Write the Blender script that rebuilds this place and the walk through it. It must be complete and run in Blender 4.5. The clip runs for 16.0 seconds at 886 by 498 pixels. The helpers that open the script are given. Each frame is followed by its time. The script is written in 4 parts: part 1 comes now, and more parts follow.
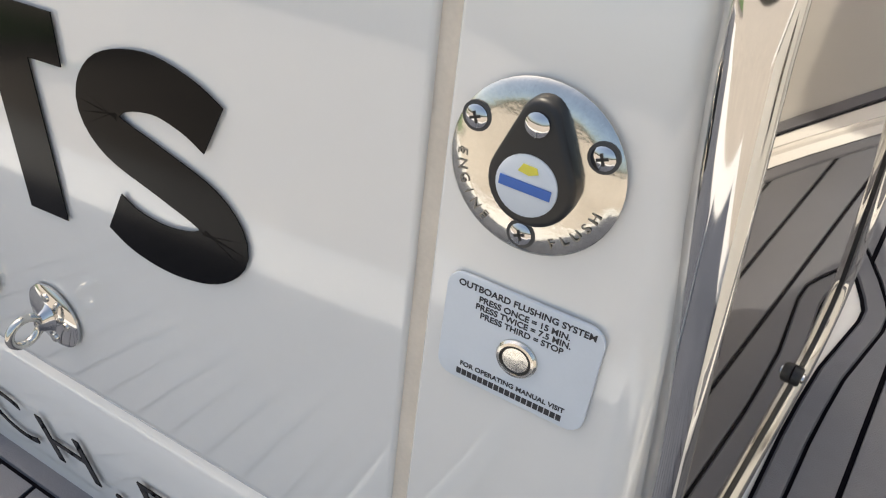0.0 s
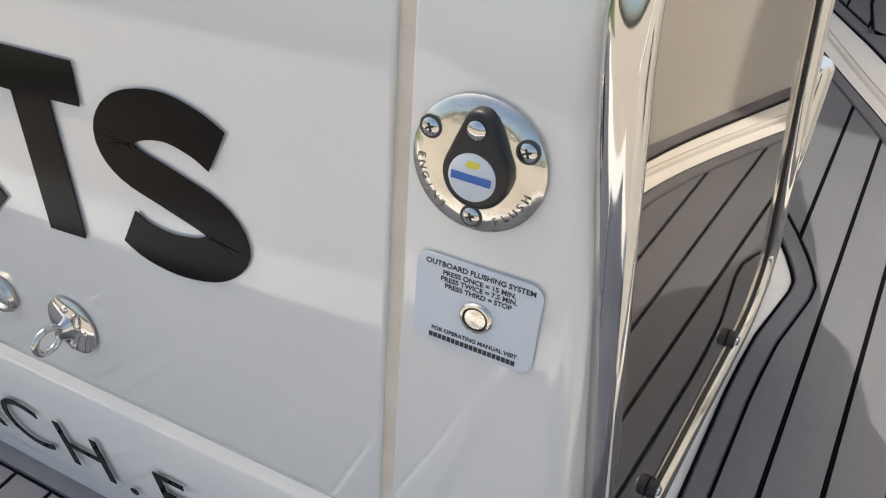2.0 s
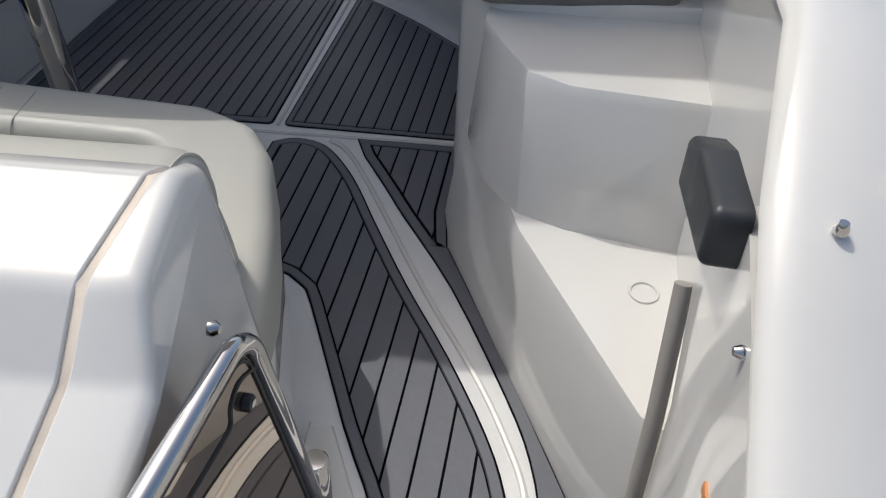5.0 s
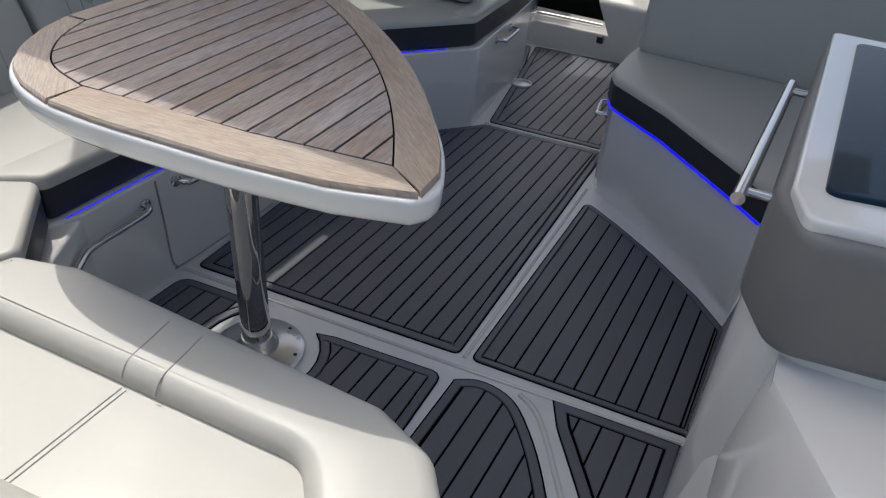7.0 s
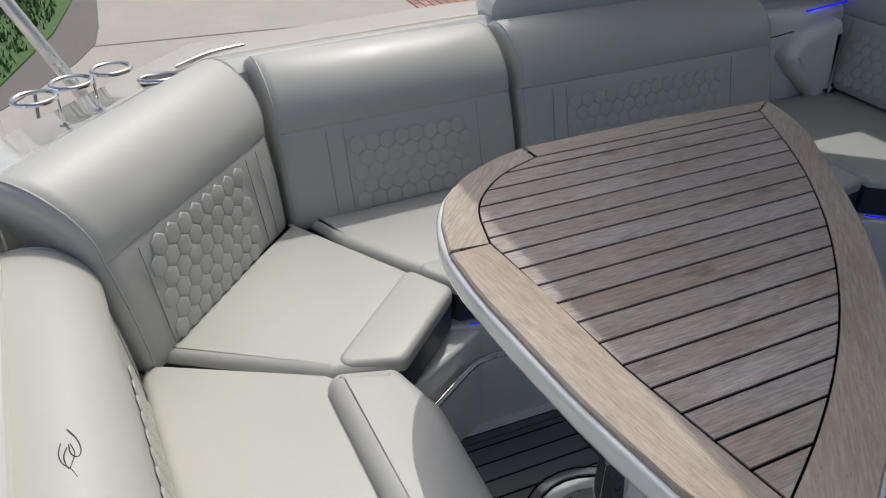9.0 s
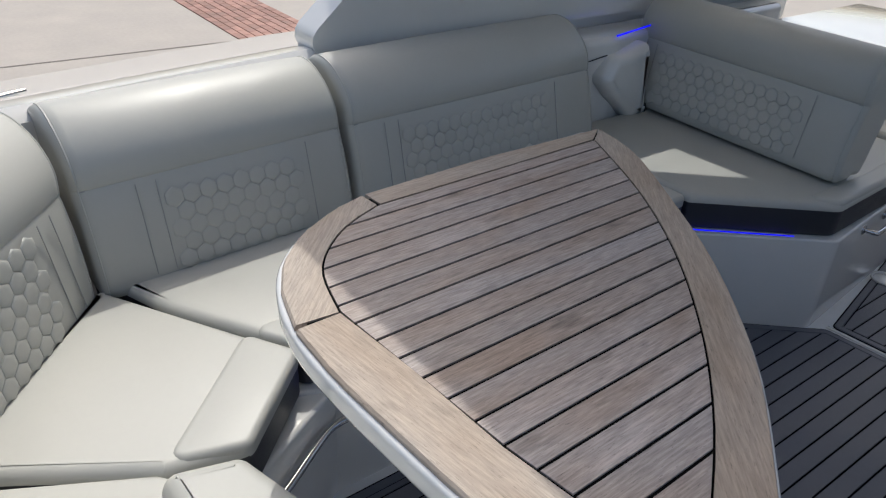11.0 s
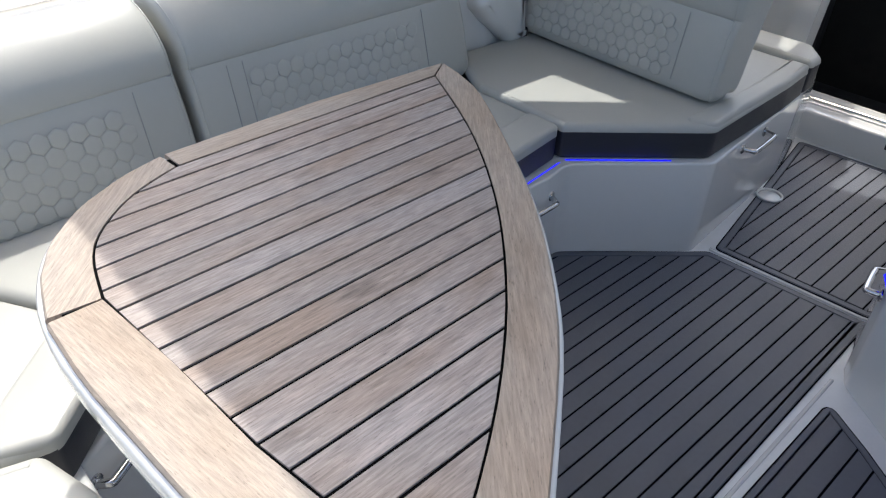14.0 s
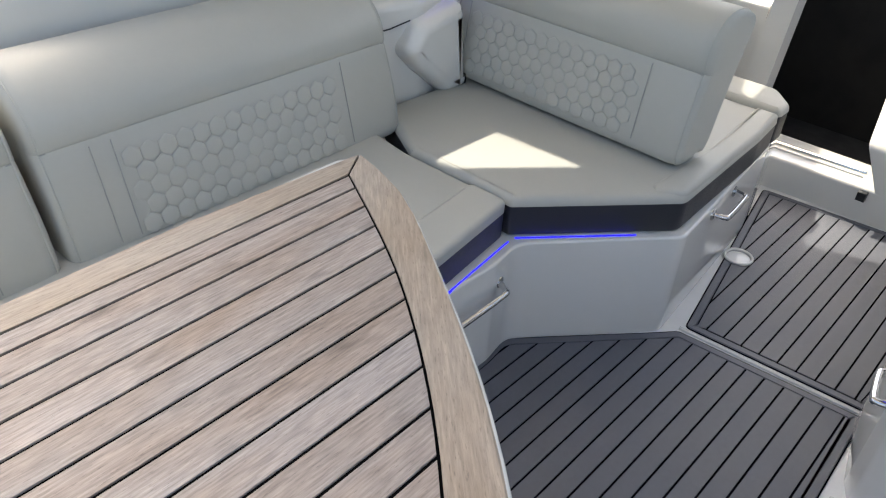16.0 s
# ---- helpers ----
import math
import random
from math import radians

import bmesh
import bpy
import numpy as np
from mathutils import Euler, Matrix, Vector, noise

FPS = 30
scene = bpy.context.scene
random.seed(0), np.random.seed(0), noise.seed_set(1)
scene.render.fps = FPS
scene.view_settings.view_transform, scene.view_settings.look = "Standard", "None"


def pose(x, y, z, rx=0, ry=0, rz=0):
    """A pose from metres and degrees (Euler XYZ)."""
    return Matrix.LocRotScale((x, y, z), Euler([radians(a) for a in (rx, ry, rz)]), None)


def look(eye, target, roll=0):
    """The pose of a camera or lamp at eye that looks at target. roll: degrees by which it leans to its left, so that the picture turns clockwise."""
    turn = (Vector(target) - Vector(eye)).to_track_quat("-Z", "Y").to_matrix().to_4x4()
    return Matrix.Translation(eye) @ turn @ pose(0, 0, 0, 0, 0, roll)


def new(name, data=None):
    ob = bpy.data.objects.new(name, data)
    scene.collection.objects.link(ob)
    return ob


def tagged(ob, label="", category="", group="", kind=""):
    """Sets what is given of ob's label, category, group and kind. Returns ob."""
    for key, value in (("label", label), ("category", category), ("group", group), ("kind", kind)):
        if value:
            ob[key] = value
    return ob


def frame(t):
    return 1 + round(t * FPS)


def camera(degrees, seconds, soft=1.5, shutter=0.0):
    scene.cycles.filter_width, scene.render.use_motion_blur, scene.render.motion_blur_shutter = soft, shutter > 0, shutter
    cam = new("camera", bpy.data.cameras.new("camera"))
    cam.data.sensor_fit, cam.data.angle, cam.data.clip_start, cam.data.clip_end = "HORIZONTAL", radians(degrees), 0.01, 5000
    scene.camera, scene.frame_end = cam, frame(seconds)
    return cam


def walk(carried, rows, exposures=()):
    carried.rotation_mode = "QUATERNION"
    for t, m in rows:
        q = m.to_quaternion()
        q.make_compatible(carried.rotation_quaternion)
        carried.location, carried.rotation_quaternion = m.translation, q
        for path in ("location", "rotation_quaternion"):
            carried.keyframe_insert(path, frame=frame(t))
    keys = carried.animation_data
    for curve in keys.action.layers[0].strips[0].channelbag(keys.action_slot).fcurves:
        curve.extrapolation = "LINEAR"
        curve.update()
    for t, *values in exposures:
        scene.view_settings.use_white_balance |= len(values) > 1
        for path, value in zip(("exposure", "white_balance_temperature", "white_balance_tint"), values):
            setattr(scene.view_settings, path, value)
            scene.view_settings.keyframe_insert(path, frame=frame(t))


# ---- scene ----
cam = camera(62.1, 16.0, soft=1.15)
PATH = [
    (0, (0.589, -1.999, 0.717), (-0.306, -0.882, -0.68), -3.4),
    (0.5, (0.605, -2.031, 0.736), (-0.302, -0.889, -0.632), -3.8),
    (1, (0.622, -2.06, 0.742), (-0.283, -0.901, -0.613), -4.0),
    (1.5, (0.628, -2.064, 0.744), (-0.267, -0.892, -0.608), -4.5),
    (2, (0.636, -2.058, 0.766), (-0.208, -0.876, -0.608), -4.9),
    (2.5, (0.646, -2.052, 0.818), (-0.105, -0.86, -0.601), -4.9),
    (3, (0.711, -2.033, 0.902), (0.124, -0.82, -0.576), -3.6),
    (3.5, (0.792, -2.002, 1.036), (0.397, -0.742, -0.466), -1.3),
    (4, (0.83, -1.984, 1.166), (0.608, -0.669, -0.324), 1.1),
    (4.2, (0.828, -1.954, 1.209), (0.652, -0.611, -0.263), 1.7),
    (6.3, (0.804, -1.579, 1.336), (0.354, -0.047, 0.132), 5.4),
    (6.5, (0.764, -1.53, 1.334), (0.237, -0.008, 0.149), 5.2),
    (7, (0.573, -1.338, 1.371), (-0.135, 0.132, 0.214), 4.6),
    (7.5, (0.413, -1.17, 1.47), (-0.508, 0.21, 0.353), 3.5),
    (8, (0.396, -1.045, 1.461), (-0.838, 0.086, 0.365), 1.8),
    (8.5, (0.405, -0.998, 1.475), (-1.092, -0.248, 0.381), 0.1),
    (8.7, (0.405, -1.026, 1.471), (-1.15, -0.385, 0.388), -0.2),
    (10.8, (0.277, -0.993, 1.472), (-1.143, -0.014, 0.461), 2.4),
    (11, (0.265, -0.978, 1.463), (-1.096, 0.07, 0.439), 2.8),
    (11.5, (0.267, -0.952, 1.449), (-0.96, 0.211, 0.38), 3.4),
    (12, (0.279, -0.941, 1.442), (-0.853, 0.276, 0.329), 3.5),
    (12.5, (0.289, -0.929, 1.42), (-0.793, 0.3, 0.271), 3.4),
    (13, (0.284, -0.892, 1.416), (-0.8, 0.312, 0.244), 3.0),
    (13.5, (0.308, -0.804, 1.441), (-0.82, 0.349, 0.259), 2.5),
    (14, (0.314, -0.733, 1.454), (-0.865, 0.371, 0.275), 2.0),
    (14.5, (0.262, -0.65, 1.444), (-0.945, 0.434, 0.275), 1.6),
    (15, (0.148, -0.571, 1.455), (-1.042, 0.537, 0.289), 1.9),
    (15.5, (0.063, -0.485, 1.448), (-1.077, 0.677, 0.286), 2.4),
    (16, (0.024, -0.414, 1.431), (-1.061, 0.808, 0.277), 3.4),
]
walk(cam, [(t, look(eye, target, roll)) for t, eye, target, roll in PATH],
     [(0.0, 0.96, 7250, 6), (2.5, 0.78, 7050, 6), (3.5, 0.04, 6450, 7), (4.0, -0.17, 6300, 7), (6.5, 0.04, 6300, 8), (7.0, 0.27, 6350, 8), (7.5, 0.76, 6450, 7), (8.0, 0.45, 6300, 7), (8.5, 0.0, 6250, 7), (8.7, -0.09, 6250, 7), (11.0, 0.15, 6200, 7), (12.5, 0.66, 6150, 7), (14.5, 1.02, 6200, 7), (16.0, 1.52, 6950, 6)])

from mathutils.geometry import tessellate_polygon

# ---- daylight ----
SUN = Vector((-0.50, 0.36, 1.0)).normalized()
world = bpy.data.worlds.new("sky")
scene.world = world
world.use_nodes = True
sky = world.node_tree.nodes.new("ShaderNodeTexSky")
sky.sky_type, sky.sun_disc = "NISHITA", False
sky.dust_density, sky.air_density = 5.5, 1.0
sky.sun_elevation = math.asin(SUN.z)
sky.sun_rotation = math.atan2(SUN.x, SUN.y)
background = world.node_tree.nodes["Background"]
background.inputs["Strength"].default_value = 0.15
world.node_tree.links.new(sky.outputs["Color"], background.inputs["Color"])
sun_data = bpy.data.lights.new("sun", "SUN")
sun_data.energy, sun_data.angle, sun_data.color = 2.0, radians(0.5), (1.0, 0.95, 0.88)
sun = new("sun", sun_data)
sun.matrix_world = look((0, 0, 12), Vector((0, 0, 12)) - SUN)


# ---- materials ----
def material(name, color, rough=0.5, metal=0.0, spec=0.5, vary=0.06, scale=6.0, bump=0.0, bump_scale=400.0, coat=0.0, rand=0.0, stretch=(1, 1, 1), ior=1.5):
    """A surface with two scales of colour variation, fine relief and, for separate pieces, a tone of their own."""
    m = bpy.data.materials.new(name)
    m.use_nodes = True
    nt = m.node_tree
    p = nt.nodes["Principled BSDF"]
    p.inputs["Roughness"].default_value = rough
    p.inputs["Metallic"].default_value = metal
    p.inputs["Specular IOR Level"].default_value = spec
    p.inputs["IOR"].default_value = ior
    p.inputs["Coat Weight"].default_value = coat
    p.inputs["Coat Roughness"].default_value = 0.03
    tc = nt.nodes.new("ShaderNodeTexCoord")
    mp = nt.nodes.new("ShaderNodeMapping")
    mp.inputs["Scale"].default_value = stretch
    nt.links.new(tc.outputs["Object"], mp.inputs["Vector"])
    big = nt.nodes.new("ShaderNodeTexNoise")
    big.inputs["Scale"].default_value = scale
    big.inputs["Detail"].default_value = 6
    fine = nt.nodes.new("ShaderNodeTexNoise")
    fine.inputs["Scale"].default_value = scale * 14
    fine.inputs["Detail"].default_value = 4
    for n in (big, fine):
        nt.links.new(mp.outputs["Vector"], n.inputs["Vector"])
    add = nt.nodes.new("ShaderNodeMath")
    add.operation = "MULTIPLY_ADD"
    add.inputs[1].default_value = 0.35
    nt.links.new(fine.outputs["Fac"], add.inputs[0])
    nt.links.new(big.outputs["Fac"], add.inputs[2])
    ramp = nt.nodes.new("ShaderNodeMapRange")
    ramp.inputs["From Min"].default_value, ramp.inputs["From Max"].default_value = 0.4, 0.95
    ramp.inputs["To Min"].default_value, ramp.inputs["To Max"].default_value = 1 - vary, 1 + vary
    nt.links.new(add.outputs[0], ramp.inputs["Value"])
    last = ramp.outputs["Result"]
    if rand:
        info = nt.nodes.new("ShaderNodeObjectInfo")
        r2 = nt.nodes.new("ShaderNodeMapRange")
        r2.inputs["To Min"].default_value, r2.inputs["To Max"].default_value = 1 - rand, 1 + rand
        nt.links.new(info.outputs["Random"], r2.inputs["Value"])
        mul = nt.nodes.new("ShaderNodeMath")
        mul.operation = "MULTIPLY"
        nt.links.new(last, mul.inputs[0])
        nt.links.new(r2.outputs["Result"], mul.inputs[1])
        last = mul.outputs[0]
    mix = nt.nodes.new("ShaderNodeVectorMath")
    mix.operation = "SCALE"
    mix.inputs[0].default_value = color
    nt.links.new(last, mix.inputs["Scale"])
    nt.links.new(mix.outputs["Vector"], p.inputs["Base Color"])
    rr = nt.nodes.new("ShaderNodeMapRange")
    rr.inputs["From Min"].default_value, rr.inputs["From Max"].default_value = 0.3, 0.7
    rr.inputs["To Min"].default_value, rr.inputs["To Max"].default_value = rough * 0.85, min(1, rough * 1.2)
    nt.links.new(big.outputs["Fac"], rr.inputs["Value"])
    nt.links.new(rr.outputs["Result"], p.inputs["Roughness"])
    if bump:
        bn = nt.nodes.new("ShaderNodeTexNoise")
        bn.inputs["Scale"].default_value = bump_scale
        bn.inputs["Detail"].default_value = 3
        nt.links.new(mp.outputs["Vector"], bn.inputs["Vector"])
        b = nt.nodes.new("ShaderNodeBump")
        b.inputs["Strength"].default_value = bump
        b.inputs["Distance"].default_value = 0.002
        nt.links.new(bn.outputs["Fac"], b.inputs["Height"])
        nt.links.new(b.outputs["Normal"], p.inputs["Normal"])
    return m


def glowing(name, color, strength):
    m = bpy.data.materials.new(name)
    m.use_nodes = True
    p = m.node_tree.nodes["Principled BSDF"]
    p.inputs["Base Color"].default_value = (*color, 1)
    p.inputs["Emission Color"].default_value = (*color, 1)
    p.inputs["Emission Strength"].default_value = strength
    return m


GEL = material("white_gelcoat", (0.70, 0.69, 0.66), 0.07, coat=0.9, vary=0.02, scale=3)
GEL_DECK = material("nonskid_gelcoat", (0.72, 0.72, 0.71), 0.4, vary=0.05, scale=9, bump=0.25, bump_scale=700)
SEAL = material("beige_sealant", (0.68, 0.60, 0.50), 0.5, vary=0.12, scale=30)
VINYL = material("ivory_vinyl", (0.455, 0.450, 0.408), 0.42, vary=0.03, scale=5, bump=0.12, bump_scale=900)
VINYL_GREY = material("grey_vinyl", (0.17, 0.165, 0.16), 0.42, vary=0.06, scale=5, bump=0.12, bump_scale=900)
VINYL_DARK = material("charcoal_vinyl", (0.030, 0.031, 0.038), 0.45, vary=0.08, scale=6, bump=0.15, bump_scale=900)
THREAD = material("seam_thread", (0.34, 0.34, 0.325), 0.7)
CHROME = material("polished_stainless", (0.62, 0.61, 0.60), 0.06, metal=1.0, vary=0.03, scale=40)
STEEL_WORN = material("worn_stainless", (0.66, 0.64, 0.59), 0.14, metal=1.0, vary=0.14, scale=60, bump=0.05, bump_scale=300)
EVA = material("slate_foam", (0.070, 0.076, 0.098), 0.50, spec=0.8, ior=1.6, vary=0.22, scale=5, bump=0.4, bump_scale=600, rand=0.04)
EVA_EDGE = material("slate_foam_border", (0.073, 0.079, 0.101), 0.50, spec=0.8, ior=1.6, vary=0.2, scale=5, bump=0.4, bump_scale=600)
GROOVE = material("black_foam_groove", (0.004, 0.004, 0.006), 0.9, spec=0.05)
CAULK = material("black_caulk", (0.004, 0.004, 0.004), 0.9, spec=0.05)
BLACK = material("black_rubber", (0.012, 0.012, 0.013), 0.4, vary=0.1, scale=40)
RUBBER_GREY = material("grey_rubber", (0.36, 0.34, 0.31), 0.5, vary=0.06, scale=20)
SLATE = material("slate_plastic", (0.035, 0.038, 0.042), 0.4, vary=0.1, scale=20)
LETTER = material("black_vinyl_letter", (0.003, 0.003, 0.004), 0.10, spec=0.08, vary=0.15, scale=20)
LABEL = material("pale_label", (0.60, 0.64, 0.68), 0.35, vary=0.03, scale=40)
PAPER = material("clear_label", (0.70, 0.69, 0.66), 0.3, vary=0.02)
ORANGE = material("orange_print", (0.62, 0.25, 0.08), 0.4)
RED = material("red_print", (0.55, 0.06, 0.06), 0.4)
INK = material("black_print", (0.02, 0.02, 0.025), 0.4)
ENGRAVED = material("engraved_steel", (0.20, 0.19, 0.17), 0.35, metal=0.6)
BLUE_INK = material("blue_print", (0.03, 0.12, 0.42), 0.4)
YELLOW = material("yellow_dab", (0.70, 0.62, 0.08), 0.4)
ACRYLIC = material("smoked_acrylic", (0.42, 0.36, 0.305), 0.02, metal=0.92, vary=0.02)
GLASS_LID = material("dark_glass_lid", (0.010, 0.030, 0.050), 0.06, spec=0.12, vary=0.1, scale=2)
# near-black colour that paints in the shade of the cabin interior
CABIN_SHADE = material("cabin_shade", (0.012, 0.011, 0.010), 0.7)
LED = glowing("blue_led", (0.004, 0.003, 1.0), 0.9)
CONCRETE = material("dock_concrete", (0.38, 0.345, 0.305), 0.85, vary=0.12, scale=1.5, bump=0.4, bump_scale=60)
PAVER = material("brick_pavers", (0.33, 0.19, 0.15), 0.85, vary=0.25, scale=5, bump=0.4, bump_scale=80, rand=0.2)
SATIN = material("satin_stainless", (0.62, 0.615, 0.60), 0.30, metal=1.0, vary=0.06, scale=30)
JOINT = material("dirt_joint", (0.17, 0.15, 0.13), 0.9, vary=0.2, scale=8)
RUST = material("rust_stain", (0.20, 0.08, 0.035), 0.85, vary=0.4, scale=120)
ASPHALT = material("worn_asphalt", (0.15, 0.135, 0.125), 0.9, vary=0.15, scale=2, bump=0.4, bump_scale=90)
LEAF = material("shrub_leaf", (0.035, 0.07, 0.02), 0.6, vary=0.4, scale=6)
BARK = material("shrub_bark", (0.12, 0.09, 0.06), 0.85, vary=0.2, scale=20)
GRASS = material("grass", (0.06, 0.12, 0.03), 0.8, vary=0.45, scale=9)


def teak(name, grey, tan, rand, low=0.62, high=1.22):
    """Weathered teak: silver and tan patches, fine fibre along x, short dark pores and stains, each board with its own pattern."""
    m = material(name, grey, 0.55, vary=0.12, scale=5, bump=0.35, bump_scale=220, rand=rand, stretch=(0.3, 2.4, 1))
    nt = m.node_tree
    p = nt.nodes["Principled BSDF"]
    source = p.inputs["Base Color"].links[0].from_socket
    tc = nt.nodes.new("ShaderNodeTexCoord")
    info = nt.nodes.new("ShaderNodeObjectInfo")
    seed = nt.nodes.new("ShaderNodeMath")
    seed.operation = "MULTIPLY"
    seed.inputs[1].default_value = 37.0
    nt.links.new(info.outputs["Random"], seed.inputs[0])

    def noise(scale, detail, lo, hi, to_lo, to_hi):
        mp = nt.nodes.new("ShaderNodeMapping")
        mp.inputs["Scale"].default_value = (*scale, 1)
        nt.links.new(tc.outputs["Object"], mp.inputs["Vector"])
        nz = nt.nodes.new("ShaderNodeTexNoise")
        nz.noise_dimensions = "4D"
        nz.inputs["Scale"].default_value = 1.0
        nz.inputs["Detail"].default_value = detail
        nt.links.new(mp.outputs["Vector"], nz.inputs["Vector"])
        nt.links.new(seed.outputs[0], nz.inputs["W"])
        mr = nt.nodes.new("ShaderNodeMapRange")
        mr.inputs["From Min"].default_value, mr.inputs["From Max"].default_value = lo, hi
        mr.inputs["To Min"].default_value, mr.inputs["To Max"].default_value = to_lo, to_hi
        nt.links.new(nz.outputs["Fac"], mr.inputs["Value"])
        return mr.outputs["Result"]

    blend = nt.nodes.new("ShaderNodeMix")
    blend.data_type = "RGBA"
    nt.links.new(noise((3.0, 9.0), 4, 0.38, 0.70, 0.0, 1.0), blend.inputs["Factor"])
    nt.links.new(source, blend.inputs["A"])
    blend.inputs["B"].default_value = (*tan, 1)
    last = blend.outputs["Result"]
    for socket in (noise((26, 330), 5, 0.3, 0.72, low, high), noise((95, 620), 2, 0.60, 0.74, 1.0, 0.62), noise((9, 24), 3, 0.61, 0.75, 1.0, 0.60)):
        vm = nt.nodes.new("ShaderNodeVectorMath")
        vm.operation = "SCALE"
        nt.links.new(last, vm.inputs[0])
        nt.links.new(socket, vm.inputs["Scale"])
        last = vm.outputs["Vector"]
    nt.links.new(last, p.inputs["Base Color"])
    return m


TEAK = teak("weathered_teak", (0.445, 0.385, 0.350), (0.372, 0.276, 0.214), 0.14)
TEAK_EDGE = teak("pale_teak", (0.445, 0.370, 0.300), (0.400, 0.300, 0.215), 0.05, 0.74, 1.14)


# ---- mesh helpers ----
def part(name, bm, mat, parent=None, label="", smooth=True, angle=38):
    """Links a bmesh as one mesh object, under a thing or part where one is given."""
    me = bpy.data.meshes.new(name)
    bmesh.ops.recalc_face_normals(bm, faces=bm.faces[:])
    bm.to_mesh(me)
    bm.free()
    me.materials.append(mat)
    if smooth:
        me.shade_smooth()
        me.set_sharp_from_angle(angle=radians(angle))
    ob = new(name, me)
    if parent:
        ob.parent = parent
        ob.matrix_parent_inverse = parent.matrix_world.inverted()
    if label:
        ob["label"] = label
    return ob


def thing(name, at, label, category, group="", kind=""):
    ob = new(name)
    ob.empty_display_size = 0.05
    ob.matrix_world = Matrix.Translation(at)
    return tagged(ob, label, category, group, kind)


def area2(poly):
    return sum(a[0] * b[1] - b[0] * a[1] for a, b in zip(poly, poly[1:] + poly[:1]))


def inset(poly, d):
    """The outline moved inwards by d, with mitred corners."""
    poly = poly if area2(poly) > 0 else poly[::-1]
    out = []
    n = len(poly)
    for i in range(n):
        a, b, c = Vector(poly[i - 1]), Vector(poly[i]), Vector(poly[(i + 1) % n])
        e1, e2 = (b - a).normalized(), (c - b).normalized()
        n1, n2 = Vector((-e1.y, e1.x)), Vector((-e2.y, e2.x))
        k = max(0.35, 1 + n1.dot(n2))
        out.append(tuple(b + (n1 + n2) * (d / k)))
    return out


def fillet(poly, r, steps=5):
    """The outline with its corners rounded; r is one radius, or one for each corner."""
    n = len(poly)
    rs = r if isinstance(r, (list, tuple)) else [r] * n
    out = []
    for i in range(n):
        a, b, c = Vector(poly[i - 1]), Vector(poly[i]), Vector(poly[(i + 1) % n])
        u, v = (a - b), (c - b)
        lu, lv = u.length, v.length
        u, v = u / lu, v / lv
        ang = math.acos(max(-1, min(1, u.dot(v))))
        if rs[i] <= 0 or ang > 3.1:
            out.append(tuple(b))
            continue
        d = min(rs[i] / math.tan(ang / 2), 0.48 * min(lu, lv))
        rad = d * math.tan(ang / 2)
        centre = b + (u + v).normalized() * (rad / math.sin(ang / 2))
        p, q = b + u * d - centre, b + v * d - centre
        turn = math.atan2(p.x * q.y - p.y * q.x, p.dot(q))
        for k in range(steps + 1):
            t = turn * k / steps
            out.append((centre.x + p.x * math.cos(t) - p.y * math.sin(t), centre.y + p.x * math.sin(t) + p.y * math.cos(t)))
    return out


def arc(cx, cy, r, a0, a1, n=10):
    return [(cx + r * math.cos(radians(a0 + (a1 - a0) * i / n)), cy + r * math.sin(radians(a0 + (a1 - a0) * i / n))) for i in range(n + 1)]


def loft(rings, cap=True, bm=None, closed=True):
    """A skin over rings of equally many 3D points."""
    bm = bm or bmesh.new()
    vs = [[bm.verts.new(p) for p in ring] for ring in rings]
    n = len(vs[0])
    for a, b in zip(vs, vs[1:]):
        for i in range(n if closed else n - 1):
            j = (i + 1) % n
            bm.faces.new((a[i], a[j], b[j], b[i]))
    if cap:
        for ring in (vs[0][::-1], vs[-1]):
            if n <= 4:
                bm.faces.new(ring)
                continue
            for tri_ in tessellate_polygon([[v.co for v in ring]]):
                corners = [ring[i] for i in tri_]
                if len(set(tri_)) == 3 and not bm.faces.get(corners):
                    bm.faces.new(corners)
    return bm


def slab(poly, z0, z1, r=0.0, r0=0.0, steps=4, bm=None):
    """A plate over a plan outline from z0 to z1, with its top edge rounded by r and its foot by r0."""
    poly = poly if area2(poly) > 0 else poly[::-1]
    rings = []
    if r0:
        for k in range(steps + 1):
            a = math.pi / 2 * k / steps
            q = inset(poly, r0 * (1 - math.sin(a)))
            rings.append([(x, y, z0 + r0 * (1 - math.cos(a))) for x, y in q])
    else:
        rings.append([(x, y, z0) for x, y in poly])
    if r:
        for k in range(steps + 1):
            a = math.pi / 2 * k / steps
            q = inset(poly, r * (1 - math.cos(a)))
            rings.append([(x, y, z1 - r * (1 - math.sin(a))) for x, y in q])
    else:
        rings.append([(x, y, z1) for x, y in poly])
    return loft(rings, bm=bm)


def tube(points, r, sides=12, closed=False, bm=None):
    """A round bar along 3D points."""
    pts = [Vector(p) for p in points]
    n = len(pts)
    rings = []
    up = None
    for i, p in enumerate(pts):
        a = pts[i - 1] if i or closed else p
        b = pts[(i + 1) % n] if i < n - 1 or closed else p
        d = (b - a).normalized()
        if up is None:
            up = d.orthogonal().normalized()
        up = (up - d * up.dot(d)).normalized()
        side = d.cross(up)
        rings.append([p + (up * math.cos(2 * math.pi * k / sides) + side * math.sin(2 * math.pi * k / sides)) * r for k in range(sides)])
    if closed:
        rings.append(rings[0])
        bm = loft(rings, cap=False, bm=bm)
        bmesh.ops.remove_doubles(bm, verts=bm.verts[:], dist=1e-5)
        return bm
    return loft(rings, bm=bm)


